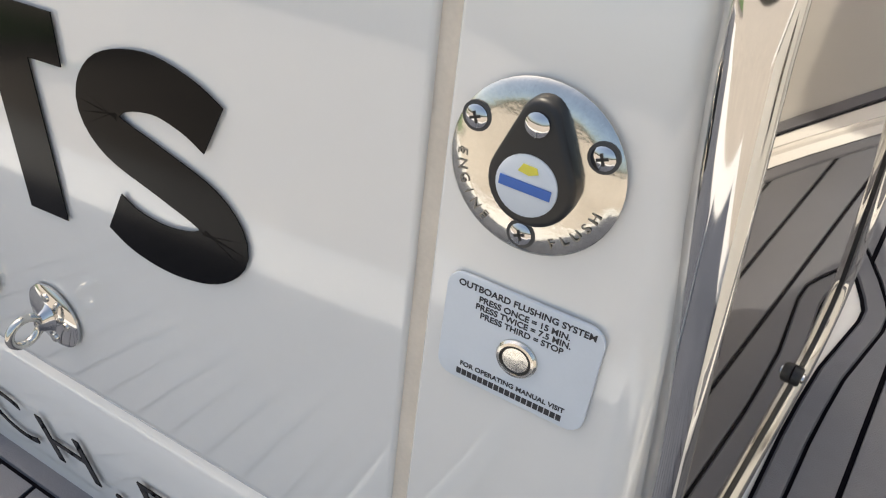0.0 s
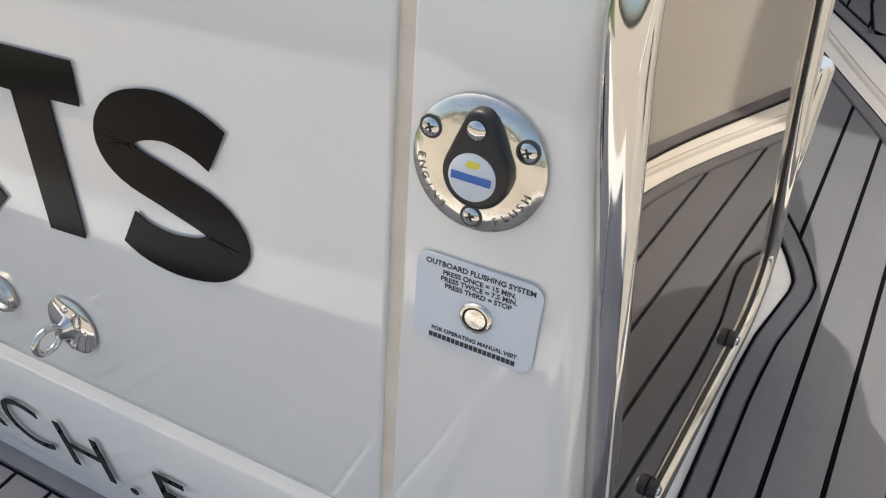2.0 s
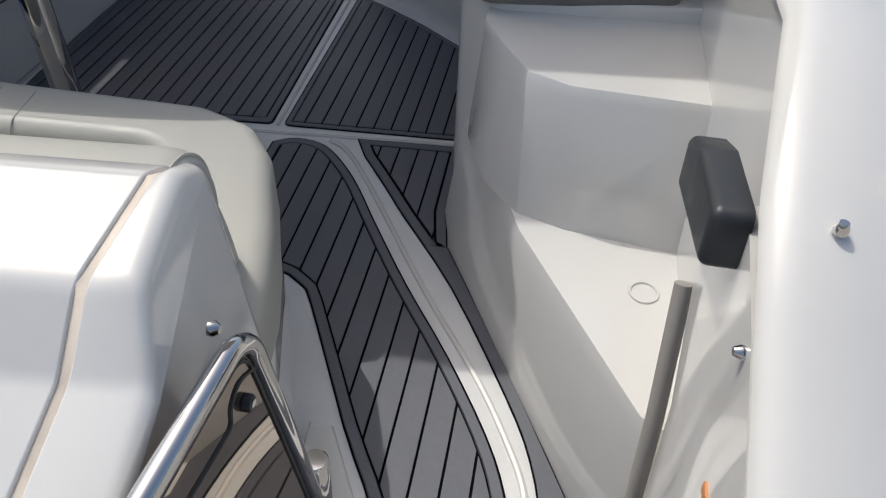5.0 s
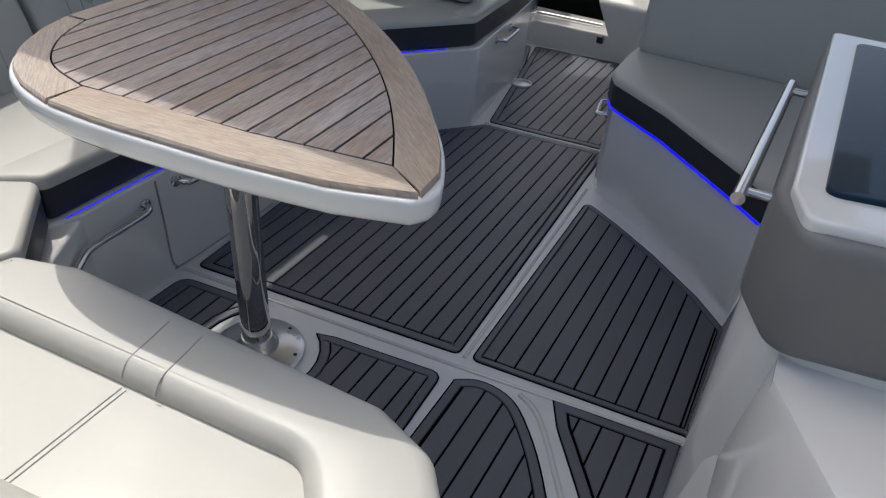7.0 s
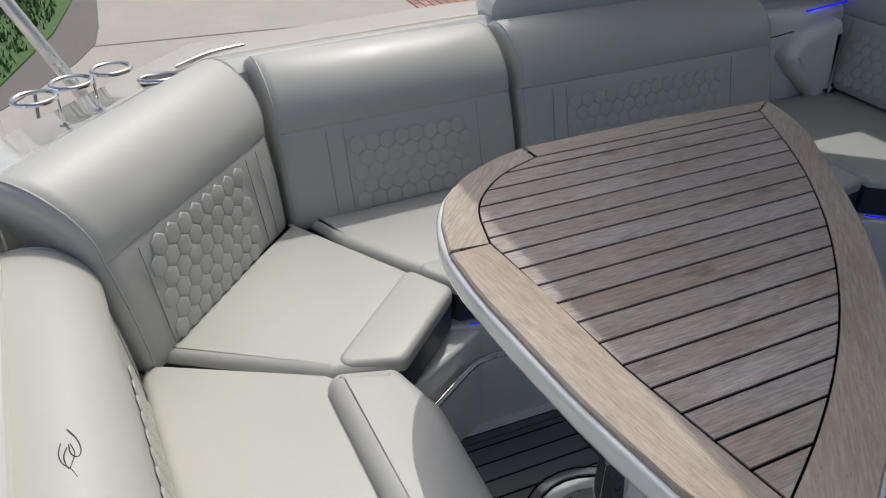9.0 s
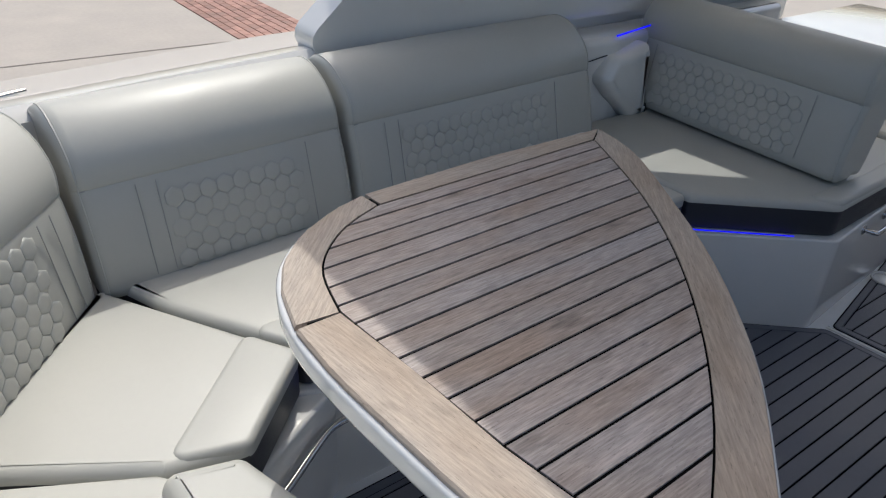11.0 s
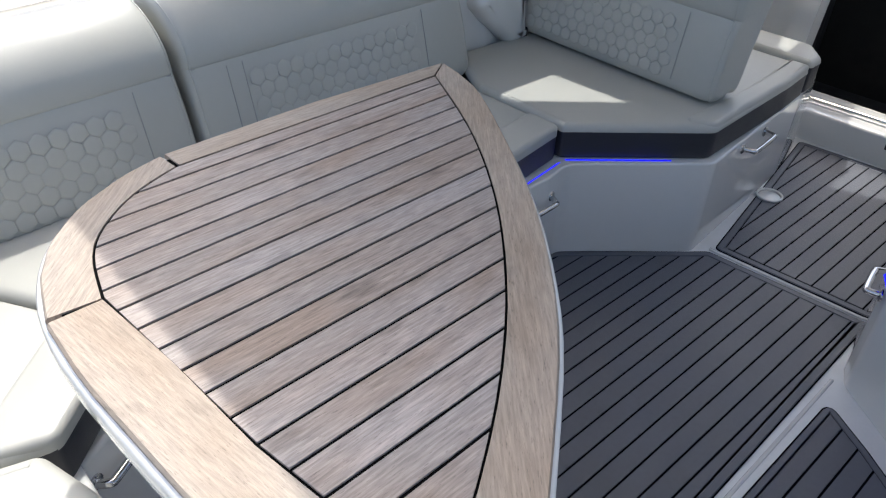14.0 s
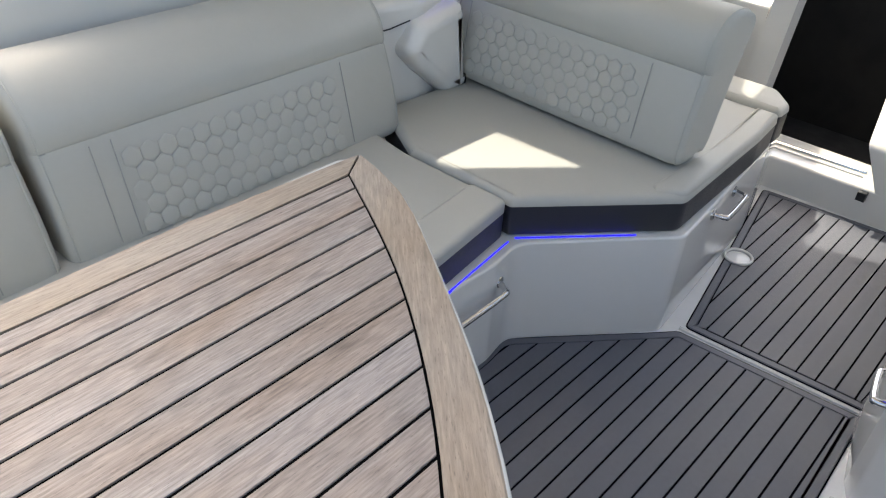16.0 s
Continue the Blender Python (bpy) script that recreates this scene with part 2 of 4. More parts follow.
def smooth_line(points, steps=6, closed=False):
    """Catmull-Rom through the points."""
    pts = [Vector(p) for p in points]
    n = len(pts)
    out = []
    for i in range(n if closed else n - 1):
        p1, p2 = pts[i], pts[(i + 1) % n]
        p0 = pts[i - 1] if i or closed else p1
        p3 = pts[(i + 2) % n] if i < n - 2 or closed else p2
        for k in range(steps):
            t = k / steps
            out.append(0.5 * (2 * p1 + (p2 - p0) * t + (2 * p0 - 5 * p1 + 4 * p2 - p3) * t * t + (3 * p1 - p0 - 3 * p2 + p3) * t ** 3))
    if not closed:
        out.append(pts[-1])
    return [tuple(p) for p in out]


def turned(profile, m, sides=28, bm=None):
    """A lathe body: (radius, height) points round the z axis of the pose m."""
    rings = [[m @ Vector((r * math.cos(2 * math.pi * k / sides), r * math.sin(2 * math.pi * k / sides), h)) for k in range(sides)] for r, h in profile]
    return loft(rings, bm=bm)


def box(x0, x1, y0, y1, z0, z1, r=0.0):
    return slab(fillet([(x0, y0), (x1, y0), (x1, y1), (x0, y1)], r, 3) if r else [(x0, y0), (x1, y0), (x1, y1), (x0, y1)], z0, z1, r, steps=3)


def posed(bm, m):
    bm.transform(m)
    return bm


def clip(poly, axis, value, keep_less):
    out = []
    for a, b in zip(poly, poly[1:] + poly[:1]):
        ina, inb = ((p[axis] <= value) == keep_less for p in (a, b))
        if ina:
            out.append(a)
        if ina != inb:
            t = (value - a[axis]) / (b[axis] - a[axis])
            out.append(tuple(a[k] + (b[k] - a[k]) * t for k in (0, 1)))
    return out


def clean(poly):
    out = [p for p, q in zip(poly, poly[1:] + poly[:1]) if (Vector(p) - Vector(q)).length > 0.0015]
    return out if len(out) >= 3 and abs(area2(out)) > 2e-4 else None


def lettering(text, size, m, mat, parent, name="lettering", bold=0.0, depth=0.0006, stretch=1.0, align="CENTER"):
    cu = bpy.data.curves.new(name, "FONT")
    cu.body, cu.size, cu.offset, cu.extrude, cu.align_x, cu.align_y = text, size, bold, depth, align, "CENTER"
    cu.resolution_u = 8
    tmp = bpy.data.objects.new(name, cu)
    me = bpy.data.meshes.new_from_object(tmp)
    bpy.data.objects.remove(tmp)
    me.name = name
    me.transform(m @ Matrix.Diagonal((stretch, 1, 1, 1)))
    me.materials.clear()
    me.materials.append(mat)
    ob = new(name, me)
    ob.parent = parent
    ob.matrix_parent_inverse = parent.matrix_world.inverted()
    return ob


# ---- deck, ground and hull ----
def side_sheet(ys_zs, x0, x1):
    return loft([[(x, y, z) for y, z in ys_zs] for x in (x0, x1)])


def structure(name, bm, mat, label, category, parent=None, angle=38):
    return tagged(part(name, bm, mat, parent, angle=angle), label, category, kind="structure")


ground = structure("ground", slab([(-400, -400), (400, -400), (400, 400), (-400, 400)], -1.2, -1.0), CONCRETE, "pale worn concrete yard beside the boat", "ground")
crack_bm = slab([(-9, -2.20), (-4.0, -1.75), (-2.2, 0.6), (-2.22, 0.62), (-4.02, -1.73), (-9, -2.17)], -1.0, -0.994)
part("joint", crack_bm, BLACK, ground, "dark crack in the concrete")

deck = structure("floor", slab([(-1.75, -1.78), (1.14, -1.78), (1.14, 2.62), (-1.75, 2.62)], -0.09, -0.006), GEL_DECK, "white gelcoat cockpit deck with foam pads", "floor")
platform = structure("platform", slab(fillet([(-1.9, -3.2), (1.5, -3.2), (1.5, -1.74), (-1.9, -1.74)], 0.1), -0.3, -0.095, 0.02), GEL_DECK, "white swim platform behind the transom", "deck")


def ribs(poly, d, z0, z1):
    inner = inset(poly, d)
    poly = poly if area2(poly) > 0 else poly[::-1]
    bm = bmesh.new()
    n = len(poly)
    rings = [[(x, y, z) for x, y in ring] for ring, z in ((poly, z0), (inset(poly, 0.002), z1), (inset(poly, d - 0.002), z1), (inner, z0))]
    return loft(rings, cap=False, bm=bm)


def foam_pad(outline, lines, name, label, border=0.024, z=0.0, y_min=None, group="foam deck pads"):
    """A foam pad: black base, raised border and one plank for each stripe between the given x lines."""
    cx, cy = sum(p[0] for p in outline) / len(outline), sum(p[1] for p in outline) / len(outline)
    pad = thing(name, (cx, cy, z - 0.006), label, "deck pad", group)
    part("base", slab(outline, z - 0.0055, z - 0.003), GROOVE, pad, "black groove sheet")
    part("border", ribs(inset(outline, 0.004), border, z - 0.003, z), EVA_EDGE, pad)
    core = inset(outline, border + 0.008)
    if y_min is not None:
        core = clip(core, 1, y_min, False)
    for a, b in zip(lines, lines[1:]):
        strip = clean(clip(clip(core, 0, a + 0.003, False), 0, b - 0.003, True))
        if strip:
            part("plank", slab(strip, z - 0.003, z), EVA, pad, smooth=False)
    return pad


def stripes(x0, x1, step=0.0595):
    n = math.ceil((x1 - x0) / step)
    return [x0 + i * step for i in range(n + 1)]


POLE = (-0.459, -0.268)
foam_pad(fillet([(-0.85, -0.082), (0, 0), (-0.034, 1.366), (-0.555, 1.318), (-0.60, 1.262), (-0.905, 0.90), (-0.89, 0.80)], [0.02, 0.02, 0.02, 0.03, 0.05, 0.08, 0.1], 3), stripes(-0.074 - 0.0528 * 17, 0.05, 0.0528), "hatch_pad", "dark slate foam pad with black plank grooves on the floor hatch")
foam_pad(fillet([(-0.551, 1.348), (-0.034, 1.391), (0.06, 2.42), (-0.745, 2.35)], 0.02, 3), stripes(-0.076 - 0.0528 * 14, 0.1, 0.0528), "forward_pad", "dark slate striped foam pad before the cabin door")
foam_pad(fillet([(0.035, 0.0), (0.618, 0.043), (0.616, 0.50), (0.504, 0.62), (0.321, 0.77), (0.169, 0.876), (0.028, 0.962)], [0.02, 0.02, 0.05, 0, 0, 0, 0.02], 3), stripes(0.096 - 0.0544, 0.70, 0.0544), "side_hatch_pad", "dark slate striped foam pad beside the starboard seat", border=0.017)
foam_pad(fillet([(-0.315, -0.118), (0.0, -0.084), (0.02, -0.62), (-0.46, -0.62), (-0.46, -0.43)] + arc(*POLE, 0.16, 270, 430, 12)[2:-1], [0.03, 0.03] + [0.0] * 14, 3), stripes(-0.066 - 0.0524 * 10, 0.05, 0.0524), "aft_pad", "dark slate striped foam pad beside the table foot")
foam_pad(fillet([(-0.845, -0.142), (-0.60, -0.118)] + arc(*POLE, 0.16, 130, 262, 10) + [(-0.48, -0.62), (-0.845, -0.62)], [0.04, 0.02] + [0.0] * 11 + [0, 0], 3), stripes(-0.9, -0.4, 0.0528), "port_pad", "dark slate striped foam pad under the dining table")
PASSAGE = [(0.032, -0.088), (0.085, -0.057), (0.15, -0.057), (0.214, -0.087), (0.293, -0.174), (0.353, -0.261), (0.427, -0.385), (0.557, -0.592), (0.696, -0.793), (0.806, -0.975), (0.859, -1.097), (0.879, -1.199), (0.886, -1.32), (0.888, -1.76),
           (0.60, -1.76), (0.603, -1.445), (0.61, -1.338), (0.628, -1.24), (0.622, -1.20), (0.585, -1.13), (0.511, -1.01), (0.347, -0.705), (0.30, -0.645), (0.213, -0.604), (0.03, -0.60)]
PASSAGE = smooth_line(PASSAGE[:13], 3) + PASSAGE[13:15] + smooth_line(PASSAGE[15:], 2)
foam_pad(PASSAGE, stripes(0.066 - 0.0551, 0.60, 0.0551)[:-1] + stripes(0.617, 1.0, 0.059), "passage_pad", "slate grey striped foam pad along the walk-through")
SIDE = [(0.278, -0.016), (0.602, 0.008), (0.606, -0.30), (0.632, -0.437), (0.833, -0.806), (1.014, -1.16), (1.012, -1.235), (1.034, -1.265), (1.034, -1.76),
        (0.95, -1.76), (0.946, -1.39), (0.943, -1.305), (0.933, -1.164), (0.899, -1.02), (0.833, -0.875), (0.665, -0.581), (0.494, -0.345), (0.418, -0.235), (0.321, -0.10)]
SIDE = SIDE[:10] + smooth_line(SIDE[10:], 3)
side_pad = thing("step_pad", (0.8, -0.8, -0.006), "slate grey foam pad tapering along the boarding steps", "deck pad", "foam deck pads")
part("base", slab(SIDE, -0.0055, -0.003), GROOVE, side_pad, "black groove sheet")
core = inset(SIDE, 0.0035)
part("band", slab(clip(core, 1, -0.445, True), -0.003, 0.0), EVA_EDGE, side_pad, smooth=False)
tri = clip(core, 1, -0.445, False)
part("border", ribs(tri, 0.026, -0.003, 0.0), EVA_EDGE, side_pad)
tri = inset(tri, 0.033)
for a, b in zip(stripes(0.304, 0.62, 0.0565), stripes(0.304, 0.62, 0.0565)[1:]):
    strip = clean(clip(clip(tri, 0, a + 0.003, False), 0, b - 0.003, True))
    if strip:
        part("plank", slab(strip, -0.003, 0.0), EVA, side_pad, smooth=False)
structure("platform_step", slab([(-1.85, -2.7), (0.28, -2.7), (0.28, -1.86), (-1.85, -2.06)], -0.10, -0.012, 0.01), GEL_DECK, "white raised step along the transom", "deck")
foam_pad([(-1.75, -2.66), (0.272, -2.66), (0.272, -1.905), (-1.75, -2.10)], stripes(-1.75, 0.3, 0.0595), "platform_pad", "slate grey striped foam pad on the platform step", z=-0.006)
foam_pad([(0.288, -2.9), (1.3, -2.9), (1.3, -1.80), (0.288, -1.90)], stripes(0.288, 1.4, 0.0595), "platform_pad", "slate grey striped foam pad on the swim platform", z=-0.089)
gutter = smooth_line([(0.20, -0.045, -0.006), (0.27, -0.09, -0.006), (0.38, -0.245, -0.006), (0.60, -0.595, -0.006), (0.765, -0.835, -0.006), (0.853, -0.99, -0.006), (0.898, -1.10, -0.006), (0.914, -1.25, -0.006), (0.917, -1.76, -0.006)], 6)
structure("gutter_trim", tube(gutter, 0.008, 8), GEL, "raised white rib along the deck gutter", "trim")
for nm, pts in (("hatch_trim", [(-0.87, -0.112, -0.006), (0.0, -0.042, -0.006), (0.62, 0.02, -0.006)]), ("hatch_trim", [(0.017, 0.0, -0.007), (-0.002, 1.05, -0.007)])):
    structure(nm, tube(pts, 0.006, 8), GEL, "white rib between the floor hatches", "trim")
structure("hatch_rim", tube([(-0.56, 1.333, -0.004), (-0.03, 1.378, -0.004)], 0.006, 8), GEL, "grey seam between floor hatches", "trim")

# ---- transom ----
NT = Vector((0.0923, -0.9657, 0.2426)).normalized()
UT = Vector((0.9657, 0.0923, 0)).normalized()
VT = NT.cross(UT).normalized()
TRANSOM = Matrix.Translation(Vector((0.468, -1.7853, 0.5235)) + NT * 0.0015) @ Matrix((UT, VT, NT)).transposed().to_4x4()


def on_transom(u, v, w=0.0, turn=0.0):
    return TRANSOM @ pose(u, v, w, 0, 0, turn)


def yawed(x):
    return 0.0956 * (x - 0.468)


def transom_block(x0, x1, r0, r1, draft=0.0):
    """A run of the transom's cross-section between two x, rounded at both ends."""
    prof = fillet([(-1.8651, 0.205), (-1.759, 0.627), (-1.47, 0.735), (-1.40, 0.80), (-1.25, 0.815), (-1.20, 0.79), (-1.20, 0.10), (-1.80, 0.10)], [0.026, 0.011, 0.05, 0.05, 0.03, 0.026, 0, 0], 4)
    rings = []
    for k in range(5):
        a = math.pi / 2 * k / 4
        rings.append([(x0 + r0 * (1 - math.cos(a)), y + yawed(x0), z) for y, z in inset(prof, r0 * (1 - math.sin(a)))])
    for k in range(6):
        a = math.pi / 2 * k / 5
        rings.append([(x1 + (0.63 - z) * draft - min(0.055, 0.30 * max(0, y + 1.50)) * (draft > 0) - r1 * (1 - math.sin(a)), y + yawed(x1), z) for y, z in inset(prof, r1 * (1 - math.cos(a)))])
    return loft(rings)


transom = structure("transom", transom_block(-1.80, 0.4145, 0.003, 0.003), GEL, "glossy white gelcoat transom with black lettering", "hull")
structure("corner_post", transom_block(0.4255, 0.524, 0.003, 0.018, 0.09), GEL, "glossy white corner post beside the stern gate", "hull")
structure("post_joint", slab([(-1.4 * 0 + 0.408, -1.855), (0.431, -1.855), (0.431, -1.22), (0.408, -1.22)], 0.1, 0.18), SEAL, "beige sealed joint between transom and post", "trim")
joint_prof = [(-1.8615, 0.205), (-1.7555, 0.6225), (-1.47, 0.7305), (-1.40, 0.7955), (-1.25, 0.8105), (-1.206, 0.786), (-1.204, 0.10), (-1.80, 0.10)]
structure("transom_joint", loft([[(x, y + yawed(x), z) for y, z in joint_prof] for x in (0.407, 0.432)]), SEAL, "beige sealed joint between transom and post", "trim")
lower = [(-1.862, 0.206), (-1.88, 0.18), (-1.905, -0.14), (-1.70, -0.14), (-1.70, 0.206)]
structure("transom_foot", loft([[(x, y + yawed(x), z) for y, z in lower] for x in (-1.80, 0.53)]), GEL, "glossy white lower transom panel with black lettering", "hull")
structure("gate_sill", slab(fillet([(0.50, -1.78), (0.592, -1.78), (0.592, -1.40), (0.605, -1.25), (0.58, -1.17), (0.50, -1.03), (0.45, -1.03)], [0, 0.01, 0.02, 0.03, 0.03, 0, 0], 3), -0.008, 0.028, 0.012), GEL, "white gate sill with rust specks", "trim")
specks = thing("rust_specks", (0.58, -1.6, 0.028), "brown rust specks on the white gate sill", "stain")
rng = random.Random(9)
for k in range(14):
    x, y, r = 0.578 + rng.uniform(-0.006, 0.006), -1.72 + 0.024 * k + rng.uniform(-0.008, 0.008), rng.uniform(0.0012, 0.0038)
    part("speck", slab([(x + r * rng.uniform(0.4, 1.0) * math.cos(a), y + 1.8 * r * rng.uniform(0.5, 1.0) * math.sin(a)) for a in np.linspace(0, 2 * math.pi, 9, endpoint=False)], 0.0275, 0.0286), RUST, specks, smooth=False)
structure("inner_wall", slab(fillet([(-0.9, -1.70), (0.512, -1.70), (0.505, -1.25), (0.45, -1.12), (0.36, -0.86), (0.30, -0.72), (0.20, -0.63), (-0.86, -0.63), (-0.9, -1.0)], [0, 0.02, 0.05, 0, 0, 0.05, 0.05, 0.05, 0.1], 4), -0.006, 0.34, 0.02), GEL, "white moulded base under the aft sofa", "base")
lets = thing("boat_name", TRANSOM @ Vector((-0.25, -0.08, 0)), "large glossy black vinyl name letters on the transom", "lettering")


def stroke(points, width, closed=False):
    """A flat ribbon letter along a centre line in the transom's plane."""
    pts = [Vector((*p, 0)) for p in points]
    left, right = [], []
    for i, p in enumerate(pts):
        d = (pts[min(i + 1, len(pts) - 1)] - pts[max(i - 1, 0)]).normalized()
        n = Vector((-d.y, d.x, 0)) * width / 2
        left.append(p + n)
        right.append(p - n)
    bm = bmesh.new()
    return loft([[TRANSOM @ Vector((l.x, l.y, 0.0)), TRANSOM @ Vector((l.x, l.y, 0.0008)), TRANSOM @ Vector((r.x, r.y, 0.0008)), TRANSOM @ Vector((r.x, r.y, 0.0))] for l, r in zip(left, right)], bm=bm)


S_LINE = smooth_line([(0.116, 0.113, 0), (0.097, 0.1225, 0), (0.068, 0.128, 0), (0.035, 0.120, 0), (0.019, 0.101, 0), (0.030, 0.085, 0), (0.068, 0.073, 0), (0.106, 0.060, 0), (0.118, 0.042, 0), (0.10, 0.025, 0), (0.068, 0.018, 0), (0.038, 0.021, 0), (0.020, 0.030, 0)], 5)
part("letter", stroke([(x - 0.300, y - 0.149) for x, y, _ in S_LINE], 0.036), LETTER, lets, smooth=False)
T_LINE = [(-0.4165, -0.031), (-0.4165, 0.003), (-0.3085, 0.003), (-0.3085, -0.030), (-0.3405, -0.031), (-0.3345, -0.147), (-0.3755, -0.149), (-0.3815, -0.032)]
part("letter", posed(slab(T_LINE, 0.0, 0.0008), TRANSOM), LETTER, lets, smooth=False)
part("letter", stroke([(-0.535, -0.148), (-0.54, -0.07), (-0.545, -0.012), (-0.50, -0.010), (-0.465, -0.022), (-0.455, -0.048), (-0.475, -0.075), (-0.51, -0.082), (-0.495, -0.084), (-0.465, -0.115), (-0.437, -0.146)], 0.034), LETTER, lets, smooth=False)
port_text = thing("home_port", (0.0, -1.93, 0.05), "black home port lettering on the lower transom", "lettering")
LOW = Matrix.Translation((0.468, -1.8925, 0.06)) @ Matrix((UT, Vector((0, 0.078, 1)).normalized(), UT.cross(Vector((0, 0.078, 1)).normalized()))).transposed().to_4x4()
for ch, u in (("B", -0.755), ("E", -0.672), ("A", -0.590), ("C", -0.505), ("H", -0.412), (".", -0.353), ("F", -0.287), ("L", -0.215)):
    lettering(ch, 0.112, LOW @ pose(u, 0.034, 0.0012), LETTER, port_text, "letter", bold=-0.0012)
model = thing("model_badge", TRANSOM @ Vector((-0.5, -0.255, 0)), "small chrome model badge on the transom", "badge")
for u, w in ((-0.552, 0.017), (-0.515, 0.019), (-0.476, 0.018)):
    part("badge_loop", tube([TRANSOM @ Vector((u + w * math.cos(a), -0.250 + 0.016 * math.sin(a), 0.002)) for a in np.linspace(0, 2 * math.pi, 20, endpoint=False)], 0.0042, 6, True), STEEL_WORN, model)

eye = thing("towing_eye", TRANSOM @ Vector((-0.384, -0.257, 0)), "chrome pad eye with a hanging ring on the transom", "pad eye")
part("plate", turned([(0.0, 0), (0.029, 0), (0.029, 0.002), (0.024, 0.0045), (0, 0.006)], on_transom(-0.381, -0.252), 36), CHROME, eye)
part("lug", loft([[TRANSOM @ Vector((-0.381 + h * math.cos(a), -0.252 + k * math.sin(a), w)) for a in np.linspace(0, 2 * math.pi, 14, endpoint=False)] for w, h, k in ((0.003, 0.010, 0.016), (0.008, 0.006, 0.011), (0.014, 0.004, 0.008), (0.017, 0.003, 0.006))]), CHROME, eye)
part("ring", tube([TRANSOM @ Vector((-0.381 + 0.002 * math.sin(a), -0.252 + 0.0125 * math.sin(a), 0.0265 + 0.0125 * math.cos(a))) for a in np.linspace(0, 2 * math.pi, 28, endpoint=False)], 0.0034, 10, True), STEEL_WORN, eye, "worn steel ring")
for u, v in ((-0.381, -0.232), (-0.381, -0.272), (-0.362, -0.252)):
    part("screw", turned([(0, 0.004), (0.0042, 0.004), (0.0036, 0.0062), (0, 0.0066)], on_transom(u, v), 14), STEEL_WORN, eye)

# flush port and push-button plate on the post
port = thing("flush_port", TRANSOM @ Vector((0, 0, 0)), "round stainless engine flush port with black cap", "deck fitting")
part("flange", turned([(0.0, 0), (0.0395, 0), (0.0395, 0.0012), (0.0375, 0.003), (0.030, 0.0042), (0.012, 0.0046), (0, 0.0046)], on_transom(0.002, 0.0015), 48), STEEL_WORN, port)
for u, v in ((-0.0255, 0.0190), (0.0305, 0.0170), (0.0018, -0.0278)):
    # raised dark disc paints the shade of a sunk screw hole
    part("recess_shade", turned([(0, 0.0030), (0.0068, 0.0030), (0.0068, 0.0044), (0, 0.0047)], on_transom(u, v), 18), SLATE, port, "dark disc painted as shade round the screw")
    screw = part("screw", turned([(0, 0.0036), (0.0052, 0.0036), (0.0052, 0.0050), (0.0040, 0.0058), (0, 0.0060)], on_transom(u, v), 16), CHROME, port)
    for k in (0, 1):
        part("slot", posed(slab([(-0.0026, -0.0006), (0.0026, -0.0006), (0.0026, 0.0006), (-0.0026, 0.0006)], 0.0056, 0.0063), on_transom(u, v, 0, 20 + 90 * k)), BLACK, screw)
cap_line = [(math.sin(a) * 0.0195, -0.006 - math.cos(a) * 0.0195) for a in np.linspace(-2.0, 2.0, 22)] + [(0.0085 * math.sin(a), 0.022 + 0.0085 * math.cos(a)) for a in np.linspace(1.1, -1.1, 8)]
cap = part("cap", posed(slab([tuple(p) for p in cap_line], 0.004, 0.0125, 0.003), on_transom(0.005, 0.006)), BLACK, port, "black rubber pear-shaped cap")
part("cap_disc", turned([(0, 0.0120), (0.0138, 0.0120), (0.0136, 0.0132), (0.012, 0.0138), (0, 0.0142)], on_transom(0.004, -0.0005), 32), LABEL, cap, "pale blue domed disc")
part("logo_bar", posed(slab([(-0.0115, -0.0022), (0.0115, -0.0022), (0.0115, 0.0022), (-0.0115, 0.0022)], 0.0141, 0.0145), on_transom(0.004, -0.0005, 0, -3)), BLUE_INK, cap, "blue printed bar")
part("paint_dab", posed(slab([(-0.004, 0.0065), (0.001, 0.0055), (0.005, 0.0070), (0.004, 0.0095), (-0.002, 0.0100)], 0.0134, 0.0143), on_transom(0.004, -0.0005)), YELLOW, cap, "yellow dab")
part("pin", turned([(0, 0.012), (0.0052, 0.012), (0.0052, 0.0140), (0.003, 0.0152), (0, 0.0152)], on_transom(0.005, 0.0265), 16), CHROME, cap, "chrome screw")
for word, mid, spread in (("ENGINE", 207, 11), ("FLUSH", 318, 11)):
    for i, ch in enumerate(word):
        a = mid + (i - (len(word) - 1) / 2) * spread
        lettering(ch, 0.0068, on_transom(0.002 + 0.0325 * math.cos(radians(a)), 0.0015 + 0.0325 * math.sin(radians(a)), 0.0042, a + 90), ENGRAVED, port, "engraving", depth=0.0002)

plate = thing("button_plate", TRANSOM @ Vector((0.0075, -0.0935, 0)), "pale blue instruction plate with a steel push button", "sign")
part("panel", posed(slab(fillet([(-0.0405, -0.032), (0.0405, -0.032), (0.0405, 0.032), (-0.0405, 0.032)], 0.009), 0, 0.0016, 0.0005), on_transom(0.0075, -0.0935, 0, -1.5)), LABEL, plate)
for text, v, size in (("OUTBOARD FLUSHING SYSTEM", 0.0266, 0.0050), ("PRESS ONCE = 15 MIN.", 0.0211, 0.0047), ("PRESS TWICE = 7.5 MIN.", 0.0166, 0.0047), ("PRESS THIRD = STOP", 0.0121, 0.0047), ("FOR OPERATING MANUAL VISIT", -0.0215, 0.0040)):
    lettering(text, size, on_transom(0.0075, -0.0935, 0.0017, -1.5) @ pose(0.001 if v > 0 else 0.0015, v, 0), INK, plate, "text_line", bold=0.00012, depth=0.0001)
